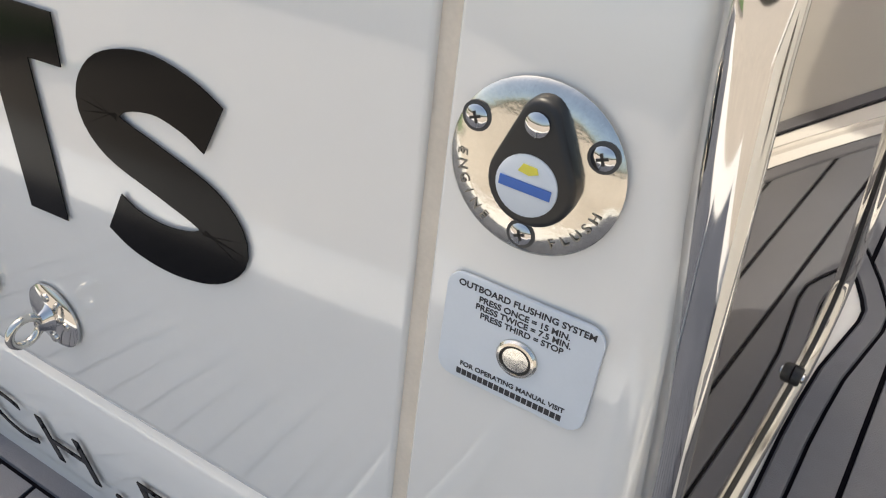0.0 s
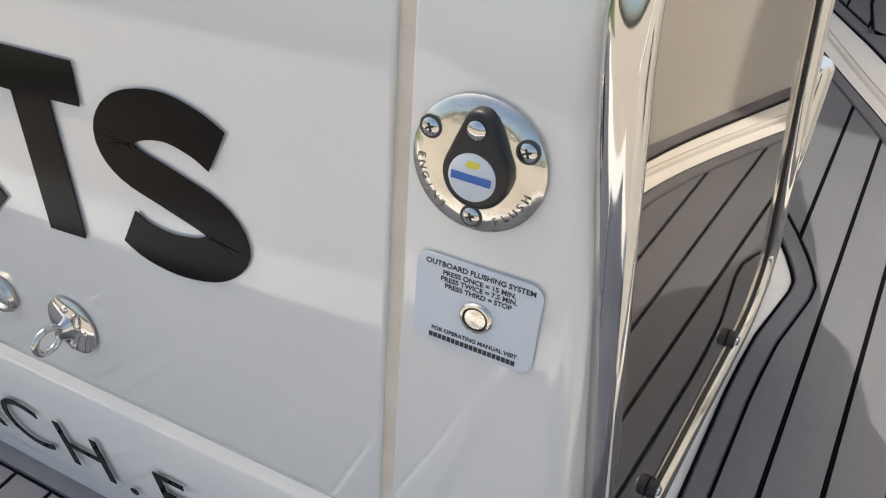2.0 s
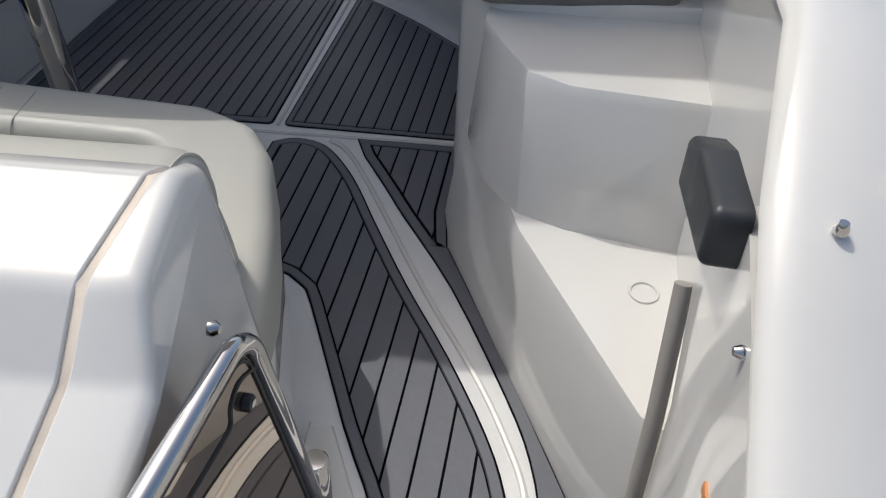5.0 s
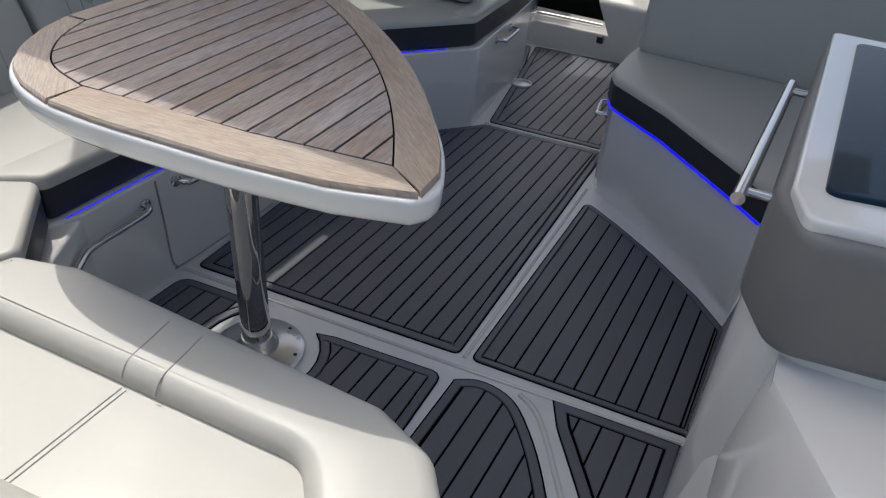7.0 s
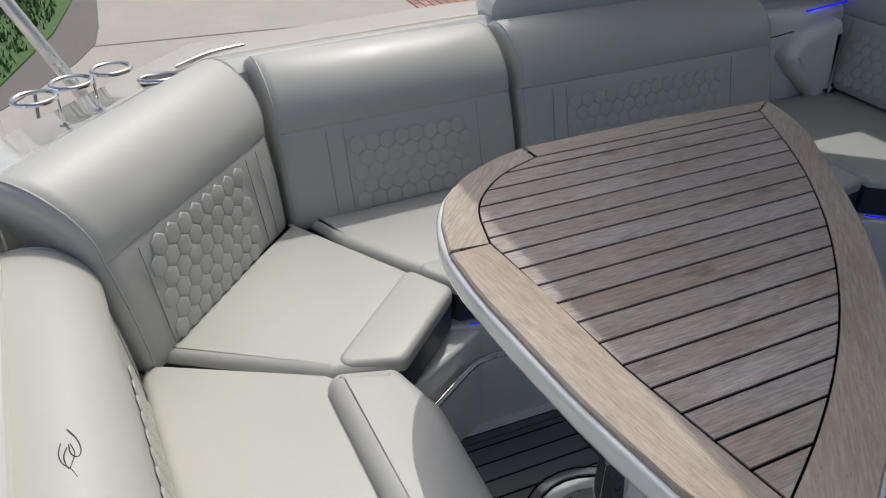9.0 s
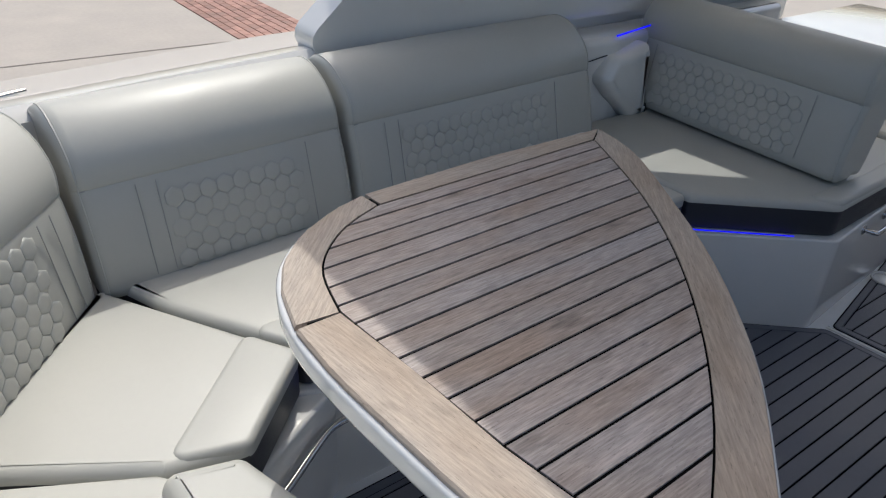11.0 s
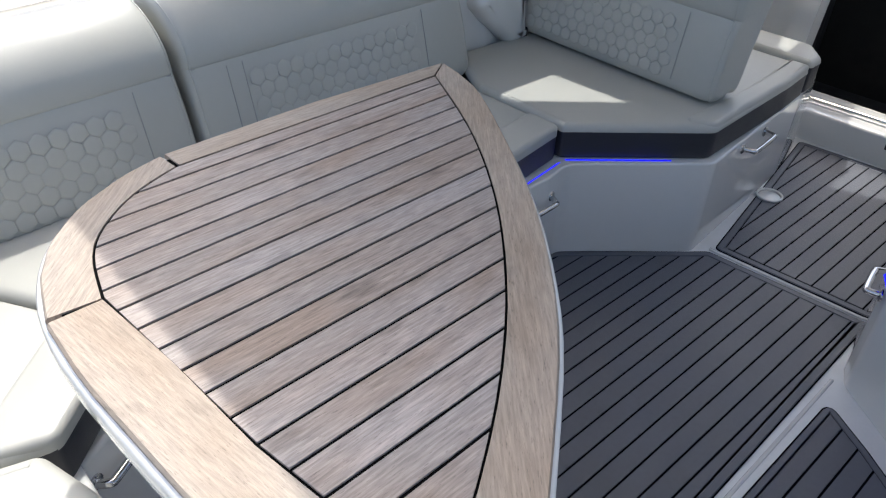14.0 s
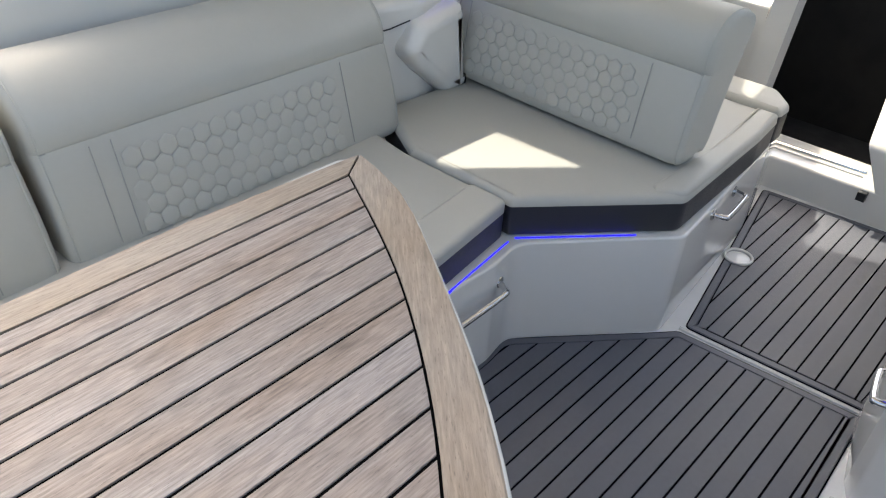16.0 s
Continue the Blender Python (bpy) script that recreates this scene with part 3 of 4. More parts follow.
for k in range(19):
    part("text_bar", posed(slab([(-0.0013, -0.0018), (0.0013, -0.0018), (0.0013, 0.0018), (-0.0013, 0.0018)], 0.0016, 0.0018), on_transom(0.0075, -0.0935, 0, -1.5) @ pose(-0.0275 + 0.0031 * k, -0.0268, 0)), INK, plate, smooth=False)
button = part("push_button", turned([(0, 0.001), (0.0108, 0.001), (0.0108, 0.003), (0.0098, 0.0042), (0.0084, 0.0044), (0.0080, 0.0026), (0.0070, 0.0026), (0.0068, 0.0038), (0, 0.0040)], on_transom(0.0092, -0.0965, 0), 32), STEEL_WORN, plate, "brushed steel push button")

part("button_ring", turned([(0.0069, 0.0027), (0.0081, 0.0027), (0.0081, 0.0032), (0.0069, 0.0032), (0.0069, 0.0027)], on_transom(0.0092, -0.0965, 0), 32), BLACK, button, "dark ring round the button")

# ---- stern gate ----
gate = thing("stern_gate", (0.56, -1.27, 0.03), "open stern gate of smoked acrylic in a chrome tube", "gate")
loop = fillet([(-1.790, 0.05), (-1.755, 0.722), (-1.360, 0.712), (-1.342, 0.50), (-1.308, 0.05)], [0.10, 0.14, 0.05, 0.10, 0.09], 8)


def gate_at(y, z, w=0.0):
    return (0.546 + 0.05 * (y + 1.5) + 0.07 * (0.65 - z) + w, y, z)


GATE = Matrix(((0.05, -0.07, 1, 0.546 + 0.075 + 0.0455), (1, 0, 0, 0), (0, 1, 0, 0), (0, 0, 0, 1)))
part("tube", tube([gate_at(y, z) for y, z in loop], 0.0128, 16, True), CHROME, gate, "polished stainless tube")
sheet = inset(loop, 0.013)
part("panel", posed(slab(sheet, -0.003, 0.003), GATE), ACRYLIC, gate, "smoked mirror-like acrylic panel", smooth=False)
part("edge", tube([gate_at(y, z, 0.002) for y, z in inset(sheet, 0.004)], 0.004, 6, True), BLACK, gate, "black rubber edge")
line = smooth_line([(-1.365, 0.655, 0), (-1.40, 0.672, 0), (-1.425, 0.662, 0), (-1.436, 0.644, 0), (-1.47, 0.645, 0), (-1.587, 0.659, 0), (-1.605, 0.663, 0), (-1.625, 0.678, 0), (-1.655, 0.668, 0)], 4)
part("seam", tube([gate_at(y, z, 0.003) for y, z, _ in line], 0.0028, 6), BLACK, gate, "black seam line")
for y, z in ((-1.402, 0.640), (-1.625, 0.647), (-1.455, 0.10), (-1.672, 0.10)):
    m = Matrix.Translation(gate_at(y, z, 0.003)) @ pose(0, 0, 0, 0, 90, 0)
    bolt = part("standoff", turned([(0, 0), (0.0105, 0), (0.0105, 0.007), (0.009, 0.009), (0, 0.009)], m, 18), BLACK, gate, "black standoff")
    part("bolt", turned([(0, 0.008), (0.0055, 0.009), (0.0055, 0.011), (0.003, 0.0125), (0, 0.0125)], m, 14), CHROME, bolt, "chrome bolt head")
part("hinge", turned([(0, 0.15), (0.0175, 0.15), (0.0205, 0.154), (0.0205, 0.366), (0.0175, 0.37), (0, 0.37)], Matrix.Translation((0.577, -1.326, 0)) @ pose(0, 0, 0, -3.5, 0, 0), 18), CHROME, gate, "polished hinge sleeve")
stud = thing("gate_stud", (0.51, -1.36, 0.70), "small chrome snap stud on the wall", "fastener")
part("head", turned([(0, 0), (0.009, 0), (0.009, 0.006), (0.005, 0.012), (0, 0.012)], Matrix.Translation((0.508, -1.358, 0.70)) @ pose(0, 0, 0, 0, 90, 0), 14), CHROME, stud)

# ---- sofas ----
def rolled_back(p0, p1, z0, z1, name, label, hexes=(0.2, 0.8), depth=0.10, lean=0.05, curl=0.0, flare=(0.0, 0.0), group="sofa backs", mat=None):
    """An upholstered back from p0 to p1 (seat side on the right of that way): lower panel, quilting, seam and rolled top."""
    a, b = Vector((*p0, 0)), Vector((*p1, 0))
    along = (b - a).normalized()
    face = Vector((along.y, -along.x, 0))
    length = (b - a).length
    h = z1 - z0
    prof = [(0.0, 0.0), (0.02, -0.012), (0.075, -0.01), (0.10, 0.02), (0.105, h * 0.35), (0.098, h * 0.60), (0.092, h * 0.615), (0.100, h * 0.635), (0.112, h * 0.75), (0.105, h * 0.87), (0.075, h * 0.965), (0.03, h), (-0.02, h * 0.985), (-0.055, h * 0.92), (-0.065, h * 0.8), (-0.06, 0.3 * h), (-0.05, 0.0)]
    back_by = lambda z: lean * z + curl * max(0.0, z - 0.55 * h) ** 2
    prof = [(n * depth / 0.10 - back_by(z), z) for n, z in prof]
    outline = [p[:2] for p in smooth_line([(n, z, 0) for n, z in prof], 3, closed=True)]
    cn, cz = sum(p[0] for p in prof) / len(prof), sum(p[1] for p in prof) / len(prof)

    def at(u, n, z):
        return a + along * u + face * n + Vector((0, 0, z0 + z))
    thing_ = thing(name, at(length / 2, 0, 0), label, "sofa back", group)
    rings = []
    for u, s in ((0.004, 0.80), (0.008, 0.90), (0.018, 0.965), (0.04, 1.0), (length / 3, 1.012), (length * 2 / 3, 1.012), (length - 0.04, 1.0), (length - 0.018, 0.965), (length - 0.008, 0.90), (length - 0.004, 0.80)):
        spread = flare[1] * u / length - flare[0] * (1 - u / length)
        rings.append([at(u + spread * back_by(z), cn + (n - cn) * s - 0.25 * max(0.0, 1 - s) * (z / h) ** 2, cz + (z - cz) * (0.5 + 0.5 * s)) for n, z in outline])
    part("cushion", loft(rings), mat or VINYL, thing_, angle=60)
    for k in (2, -3):
        part("piping", tube(rings[k], 0.0024, 6, True), VINYL, thing_, "welted end seam")
    seam = [at(u, prof[6][0] + 0.001, prof[6][1]) for u in np.linspace(0.02, length - 0.02, 8)]
    part("seam", tube(seam, 0.0016, 6), THREAD, thing_)
    fx = lambda z: depth * 1.06 - back_by(z)
    if hexes:
        u0, u1 = hexes[0] * length, hexes[1] * length
        for u in (u0 - 0.012, u1 + 0.012, u0 - 0.06 if u0 > 0.1 else u1 + 0.06):
            part("seam", tube([at(u, fx(z) + 0.0005, z) for z in np.linspace(0.03, h * 0.6, 6)], 0.0014, 6), THREAD, thing_)
        s = 0.0255
        z_top = h * 0.585
        row = 0
        z = 0.045
        while z + s * 0.5 < z_top:
            u = u0 + s * (0.9 if row % 2 else 0.0) + s * 0.85
            while u + s * 0.8 < u1:
                ringo = [(u + s * math.sin(math.pi / 3 * k), z + s * math.cos(math.pi / 3 * k)) for k in range(6)]
                levels = []
                for sc, lift in ((1.0, -0.0015), (0.97, 0.0004), (0.88, 0.0015), (0.60, 0.0023), (0.30, 0.0026)):
                    levels.append([at(u + (x - u) * sc, fx(z + (y - z) * sc) + lift, z + (y - z) * sc) for x, y in ringo])
                part("quilt_cell", loft(levels), VINYL, thing_, angle=70)
                u += s * 1.74
            row += 1
            z += s * 1.51
    return thing_


def seat_cushion(outline, z0, z1, name, label, r=0.03, sides=None, top=None, group="seat cushions", roll=None):
    cx, cy = sum(p[0] for p in outline) / len(outline), sum(p[1] for p in outline) / len(outline)
    ob = thing(name, (cx, cy, z0), label, "cushion", group)
    if sides:
        part("band", slab(inset(outline, 0.001), z0, z1 - r * 0.8, 0.0, 0.012), sides, ob, "charcoal vinyl side band")
        part("top", slab(outline, z1 - r * 0.85, z1, r * 0.8), top or VINYL, ob, "ivory vinyl top", angle=60)
    else:
        part("top", slab(outline, z0, z1, r, 0.015, steps=5), VINYL, ob, angle=60)
    if roll:
        part("front_roll", slab(roll, z1 - 0.030, z1 + 0.006, 0.016, steps=5), top or VINYL, ob, "ivory vinyl raised front roll", angle=70)
    return ob


# aft and port bases
structure("port_base", slab(fillet([(-1.75, -1.2), (-0.97, -0.66), (-0.875, -0.40), (-0.87, 0.80), (-0.892, 0.912), (-0.598, 1.276), (-0.675, 2.0), (-0.74, 2.3), (-1.75, 2.3)], [0, 0.1, 0.1, 0.1, 0.08, 0.05, 0.1, 0.1, 0], 5), -0.006, 0.334, 0.008), GEL, "white moulded base under the port lounge", "base")
aft = seat_cushion(fillet([(-0.92, -1.17), (0.28, -1.06), (0.30, -0.86), (0.20, -0.66), (-0.545, -0.650), (-0.735, -0.813)], [0.03, 0.03, 0.05, 0.05, 0.02, 0.02], 5), 0.335, 0.450, "seat_cushion", "ivory vinyl aft bench cushion with rounded raised edge", r=0.02)
part("front_roll", slab(fillet([(-0.705, -0.828), (0.10, -0.783), (0.165, -0.86), (0.205, -0.96), (0.25, -1.17), (0.455, -1.17), (0.438, -1.06), (0.405, -0.95), (0.37, -0.86), (0.335, -0.765), (0.27, -0.68), (0.15, -0.636), (-0.53, -0.640), (-0.665, -0.682)], [0.03, 0.07, 0.03, 0, 0.02, 0.02, 0, 0, 0, 0.04, 0.07, 0.05, 0.06, 0.03], 5), 0.335, 0.488, 0.034, 0.012, steps=6), VINYL, aft, "ivory vinyl raised front roll and armrest", angle=60)
for x in (-0.246, -0.236):
    part("seam", tube([(x, -1.03, 0.4505), (x, -0.81, 0.4505)], 0.0013, 6), THREAD, aft)
for x in (-0.255, -0.180):
    part("seam", tube(smooth_line([(x + 0.004, -0.802, 0.462), (x + 0.003, -0.795, 0.476), (x, -0.775, 0.4868), (x - 0.006, -0.72, 0.4878), (x - 0.012, -0.675, 0.4868), (x - 0.014, -0.652, 0.477), (x - 0.015, -0.642, 0.455)], 4), 0.0015, 6), THREAD, aft)
seat_cushion(fillet([(-1.37, -0.745), (-1.211, -0.648), (-0.90, -0.455), (-0.70, -0.655), (-0.728, -0.805), (-0.935, -1.14)], [0.01, 0, 0.03, 0.03, 0.01, 0.02], 4), 0.335, 0.452, "seat_cushion", "ivory vinyl corner seat cushion in full sun", sides=VINYL_DARK, roll=fillet([(-1.022, -0.532), (-0.742, -0.803), (-0.700, -0.655), (-0.900, -0.455)], [0.025, 0.025, 0.03, 0.03], 4))
seat_cushion(fillet([(-1.475, -0.745), (-1.215, -0.640), (-0.905, -0.44), (-0.885, 0.60), (-0.935, 0.905), (-1.30, 0.90), (-1.53, 0.93)], [0.01, 0, 0.03, 0.04, 0.02, 0.01, 0], 4), 0.335, 0.45, "seat_cushion", "ivory vinyl port bench cushion with charcoal side", sides=VINYL_DARK, roll=fillet([(-1.035, -0.532), (-0.905, -0.44), (-0.884, 0.60), (-0.933, 0.902), (-1.06, 0.900), (-1.01, 0.58)], [0.03, 0.03, 0.04, 0.02, 0.02, 0.05], 4))
seat_cushion(fillet([(-1.56, 1.05), (-1.30, 0.912), (-0.93, 0.915), (-0.625, 1.28), (-0.65, 1.80), (-0.67, 1.99), (-1.56, 1.99)], [0.02, 0.01, 0.015, 0.05, 0.05, 0.02, 0.02], 4), 0.335, 0.452, "seat_cushion", "ivory vinyl forward lounge cushion with charcoal side", sides=VINYL_DARK, roll=fillet([(-0.72, 1.205), (-0.630, 1.283), (-0.652, 1.80), (-0.672, 1.985), (-0.75, 1.985), (-0.715, 1.60)], [0.03, 0.04, 0.03, 0.01, 0.01, 0.05], 4))

rolled_back((0.40, -1.135), (-0.92, -1.27), 0.40, 0.752, "back_cushion", "ivory vinyl rolled back cushion along the transom", hexes=(0.25, 0.90), lean=0.10, curl=0.8, flare=(0.0, 0.7), group="sofa backs")
rolled_back((-0.93, -1.21), (-1.400, -0.821), 0.43, 0.868, "back_cushion", "ivory vinyl corner back cushion with hexagon quilting", hexes=(0.16, 0.80), depth=0.09, lean=0.14, curl=1.8, flare=(0.3, 0.8))
rolled_back((-1.4300, -0.755), (-1.483, -0.03), 0.43, 0.848, "back_cushion", "ivory vinyl port back cushion with hexagon quilting", hexes=(0.27, 0.80), depth=0.098, lean=0.24, curl=1.5, flare=(0.05, 0.0))
rolled_back((-1.484, -0.015), (-1.532, 1.01), 0.43, 0.846, "back_cushion", "long ivory vinyl port back cushion with hexagon quilting", hexes=(0.17, 0.79), depth=0.100, lean=0.24, curl=1.5)
# loose backrest that stands on the forward lounge
rolled_back((-1.66, 1.50), (-0.70, 1.47), 0.472, 0.88, "back_cushion", "ivory vinyl flip-over lounge backrest with quilting", hexes=(0.14, 0.82), depth=0.11, lean=0.16)

script = thing("embroidery", (-0.37, -1.21, 0.748), "dark stitched script mark on the aft backrest", "embroidery")


def stitched(points):
    part("stroke", tube(smooth_line([(x, y, 0.7462 - (y + 1.202) * 0.25) for x, y in points], 5), 0.0008, 5), INK, script)


stitched([(-0.424, -1.219), (-0.405, -1.208), (-0.385, -1.203), (-0.372, -1.206), (-0.378, -1.214), (-0.395, -1.217)])
stitched([(-0.398, -1.226), (-0.380, -1.228), (-0.362, -1.223), (-0.350, -1.213), (-0.324, -1.202)])
stitched([(-0.396, -1.215), (-0.380, -1.210), (-0.366, -1.212), (-0.352, -1.216), (-0.372, -1.222), (-0.390, -1.219)])
stitched([(-0.300, -1.206), (-0.290, -1.200), (-0.278, -1.203), (-0.285, -1.212), (-0.270, -1.216), (-0.250, -1.205)])

# blue light strips under the seats
def light_strip(points, name="led_strip"):
    ob = thing(name, points[0], "glowing blue light strip under the seat edge", "light strip", "blue light strips")
    part("strip", tube(points, 0.0034, 6), LED, ob)


light_strip([(-0.893, -0.42, 0.332), (-0.871, 0.60, 0.332), (-0.914, 0.90, 0.332)])
light_strip([(-0.912, 0.925, 0.3335), (-0.697, 1.182, 0.3335)])
light_strip([(-0.935, -0.55, 0.328), (-0.80, -0.66, 0.328)])


def grab_handle(a, b, out, name="grab_handle"):
    a, b, out = Vector(a), Vector(b), Vector(out)
    ob = thing(name, a, "small chrome grab handle on the seat base", "handle", "chrome grab handles")
    part("bar", tube(smooth_line([a, a + out * 0.8 + (b - a) * 0.04, a + out + (b - a) * 0.14, b + out - (b - a) * 0.14, b + out * 0.8 - (b - a) * 0.04, b], 5), 0.009, 10), CHROME, ob)
    for p in (a, b):
        part("flange", turned([(0, 0), (0.018, 0), (0.018, 0.004), (0.01, 0.008), (0, 0.008)], Matrix.Translation(p) @ out.to_track_quat("Z", "Y").to_matrix().to_4x4(), 16), CHROME, ob)


grab_handle((-0.872, 0.50, 0.255), (-0.880, 0.83, 0.255), (0.045, 0, 0))
grab_handle((-0.872, -0.09, 0.29), (-0.872, 0.22, 0.275), (0.038, 0, 0))
structure("corner_base", slab([(-0.885, -0.36), (-0.872, -0.40), (-0.735, -0.635), (-0.735, -0.66), (-0.93, -0.70), (-0.93, -0.36)], -0.006, 0.325, 0.012), GEL, "white moulded corner of the sofa base", "base")
corner_rail = thing("corner_rail", (-0.85, -0.40, 0.25), "chrome grab rail bent round the sofa base corner", "rail")
part("bar", tube(smooth_line([(-0.872, -0.205, 0.268), (-0.845, -0.215, 0.268), (-0.838, -0.26, 0.266), (-0.838, -0.36, 0.264), (-0.835, -0.41, 0.263), (-0.815, -0.455, 0.262), (-0.735, -0.575, 0.26), (-0.725, -0.60, 0.26), (-0.745, -0.625, 0.26)], 4), 0.0095, 12), CHROME, corner_rail)
for p, d in (((-0.872, -0.205, 0.268), (1, 0, 0)), ((-0.745, -0.62, 0.26), (0.86, 0.5, 0))):
    part("flange", turned([(0, 0), (0.018, 0), (0.018, 0.004), (0.011, 0.008), (0, 0.008)], Matrix.Translation(p) @ Vector(d).to_track_quat("Z", "Y").to_matrix().to_4x4(), 16), CHROME, corner_rail)
structure("panel_seam", tube(smooth_line([(-0.872, -0.158, 0.32), (-0.872, -0.152, 0.20), (-0.872, -0.148, 0.06), (-0.871, -0.135, 0.022), (-0.870, -0.10, 0.012), (-0.870, 0.30, 0.012)], 4), 0.003, 6), RUBBER_GREY, "grey seam in the moulded sofa base", "trim")
grab_handle((-0.622, 1.50, 0.30), (-0.640, 1.68, 0.30), (0.042, 0.005, 0))

# ---- table ----
table = thing("dining_table", (*POLE, 0), "weathered teak dining table with white rim on a chrome pedestal", "table")
TZ = 0.82
NE = smooth_line([(-0.802, 0.272, 0), (-0.566, 0.153, 0), (-0.368, 0.019, 0), (-0.207, -0.123, 0), (-0.089, -0.253, 0), (0.0, -0.375, 0), (0.068, -0.487, 0)], 4)
W = smooth_line([(-0.525, -0.556, 0), (-0.622, -0.531, 0), (-0.685, -0.491, 0), (-0.745, -0.420, 0), (-0.785, -0.33, 0)], 4)
inner = [p[:2] for p in NE] + [(-0.184, -0.527)] + [p[:2] for p in W]
NEo = smooth_line([(-0.845, 0.335, 0), (-0.70, 0.298, 0), (-0.50, 0.180, 0), (-0.350, 0.082, 0), (-0.215, -0.025, 0), (-0.09, -0.145, 0), (0.03, -0.295, 0), (0.105, -0.40, 0), (0.150, -0.500, 0), (0.132, -0.545, 0)], 3)
Wo = smooth_line([(0.02, -0.583, 0), (-0.158, -0.612, 0), (-0.40, -0.632, 0), (-0.53, -0.628, 0), (-0.62, -0.606, 0), (-0.697, -0.567, 0), (-0.765, -0.500, 0), (-0.815, -0.41, 0), (-0.842, -0.31, 0), (-0.868, 0.30, 0)], 3)
outer = [p[:2] for p in NEo] + [p[:2] for p in Wo]
if area2(inner) < 0:
    inner = inner[::-1]
if area2(outer) < 0:
    outer = outer[::-1]
part("rim", slab(inset(outer, -0.007), TZ - 0.060, TZ - 0.010, 0.008, 0.022), GEL, table, "white moulded rim")
part("caulk", slab(inset(outer, 0.020), TZ - 0.012, TZ - 0.003), CAULK, table, "black caulking bed")


def between(name, a, b):
    """One border piece between the inner and the outer outline, as matching rows of points."""
    bm = bmesh.new()
    rings = []
    for (xi, yi), (xo, yo) in zip(a, b):
        i, o = Vector((xi, yi, 0)), Vector((xo, yo, 0))
        d = (o - i).normalized()
        i2, o2 = i + d * 0.002, o - d * 0.0035
        rings.append([(i2.x, i2.y, TZ - 0.006), (i2.x, i2.y, TZ), (o2.x, o2.y, TZ), (o.x, o.y, TZ - 0.004), (o.x, o.y, TZ - 0.010)])
    way = Vector(b[-1]) - Vector(b[0])
    turn = pose(0, 0, 0, 0, 0, math.degrees(math.atan2(way.y, way.x)))
    board = part(name, posed(loft(rings), turn.inverted()), TEAK_EDGE)
    board.parent = table
    board.matrix_parent_inverse = table.matrix_world.inverted()
    board.matrix_basis = turn


def resample(pts, n):
    pts = [Vector(p) for p in pts]
    run = [0.0]
    for p, q in zip(pts, pts[1:]):
        run.append(run[-1] + (q - p).length)
    out = []
    for k in range(n + 1):
        s = run[-1] * k / n
        i = max(0, min(len(run) - 2, next((j for j in range(len(run) - 1) if run[j + 1] >= s - 1e-9), len(run) - 2)))
        t = (s - run[i]) / max(1e-9, run[i + 1] - run[i])
        out.append(tuple(pts[i].lerp(pts[i + 1], t)))
    return out


between("border_board", resample([p[:2] for p in NE], 20), resample([p[:2] for p in NEo][:-3] + [(0.1425, -0.531)], 20))
between("border_board", resample([(0.0665, -0.4885), (-0.184, -0.527), (-0.363, -0.538), (-0.522, -0.5555)], 14), resample([(0.1405, -0.5360), (0.02, -0.583), (-0.158, -0.612), (-0.40, -0.632), (-0.520, -0.630)], 14))
between("border_board", resample([p[:2] for p in W], 14), resample([(-0.530, -0.628), (-0.62, -0.606), (-0.697, -0.567), (-0.765, -0.500), (-0.815, -0.41), (-0.838, -0.335)], 14))
between("border_board", resample([(-0.786, -0.322), (-0.795, 0.0), (-0.805, 0.27)], 10), resample([(-0.840, -0.325), (-0.856, 0.0), (-0.848, 0.332)], 10))
# planks run fore and aft
core = inset(inner, 0.002)
ang = math.atan2(1.0, -0.028)
ca, sa = math.cos(-ang), math.sin(-ang)
rot = [(x * ca - y * sa, x * sa + y * ca) for x, y in core]
PITCH = 0.0507
plank0 = 0.016 * sa + -0.45 * ca
k0 = math.floor((min(p[1] for p in rot) - plank0) / PITCH)
k1 = math.ceil((max(p[1] for p in rot) - plank0) / PITCH)
for k in range(k0, k1):
    strip = clean(clip(clip(rot, 1, plank0 + k * PITCH + 0.0024, False), 1, plank0 + (k + 1) * PITCH - 0.0024, True))
    if strip:
        mid = Vector((sum(p[0] for p in strip) / len(strip), sum(p[1] for p in strip) / len(strip), TZ - 0.006))
        bm = slab([(x - mid.x, y - mid.y) for x, y in strip], 0, 0.006, 0.0007, steps=2)
        board = part("plank", bm, TEAK, smooth=False)
        board.parent = table
        board.matrix_parent_inverse = table.matrix_world.inverted()
        board.matrix_basis = pose(0, 0, 0, 0, 0, math.degrees(ang)) @ Matrix.Translation(mid)
pole_m = Matrix.Translation((*POLE, 0))
part("pole", turned([(0, 0.012), (0.037, 0.012), (0.037, 0.36), (0.0365, 0.362), (0.0365, 0.76), (0, 0.76)], pole_m, 40), CHROME, table, "polished telescopic pole")
foot = part("foot_plate", turned([(0, -0.006), (0.122, -0.006), (0.122, 0.002), (0.115, 0.008), (0.075, 0.012), (0.055, 0.02), (0.043, 0.045), (0.04, 0.05), (0, 0.05)], pole_m, 40), SATIN, table, "round satin steel foot plate")
for k in range(6):
    a = radians(60 * k + 15)
    part("screw", turned([(0, 0.004), (0.006, 0.004), (0.006, 0.009), (0.003, 0.011), (0, 0.011)], Matrix.Translation((POLE[0] + 0.104 * math.cos(a), POLE[1] + 0.104 * math.sin(a), 0)), 10), BLACK, foot)

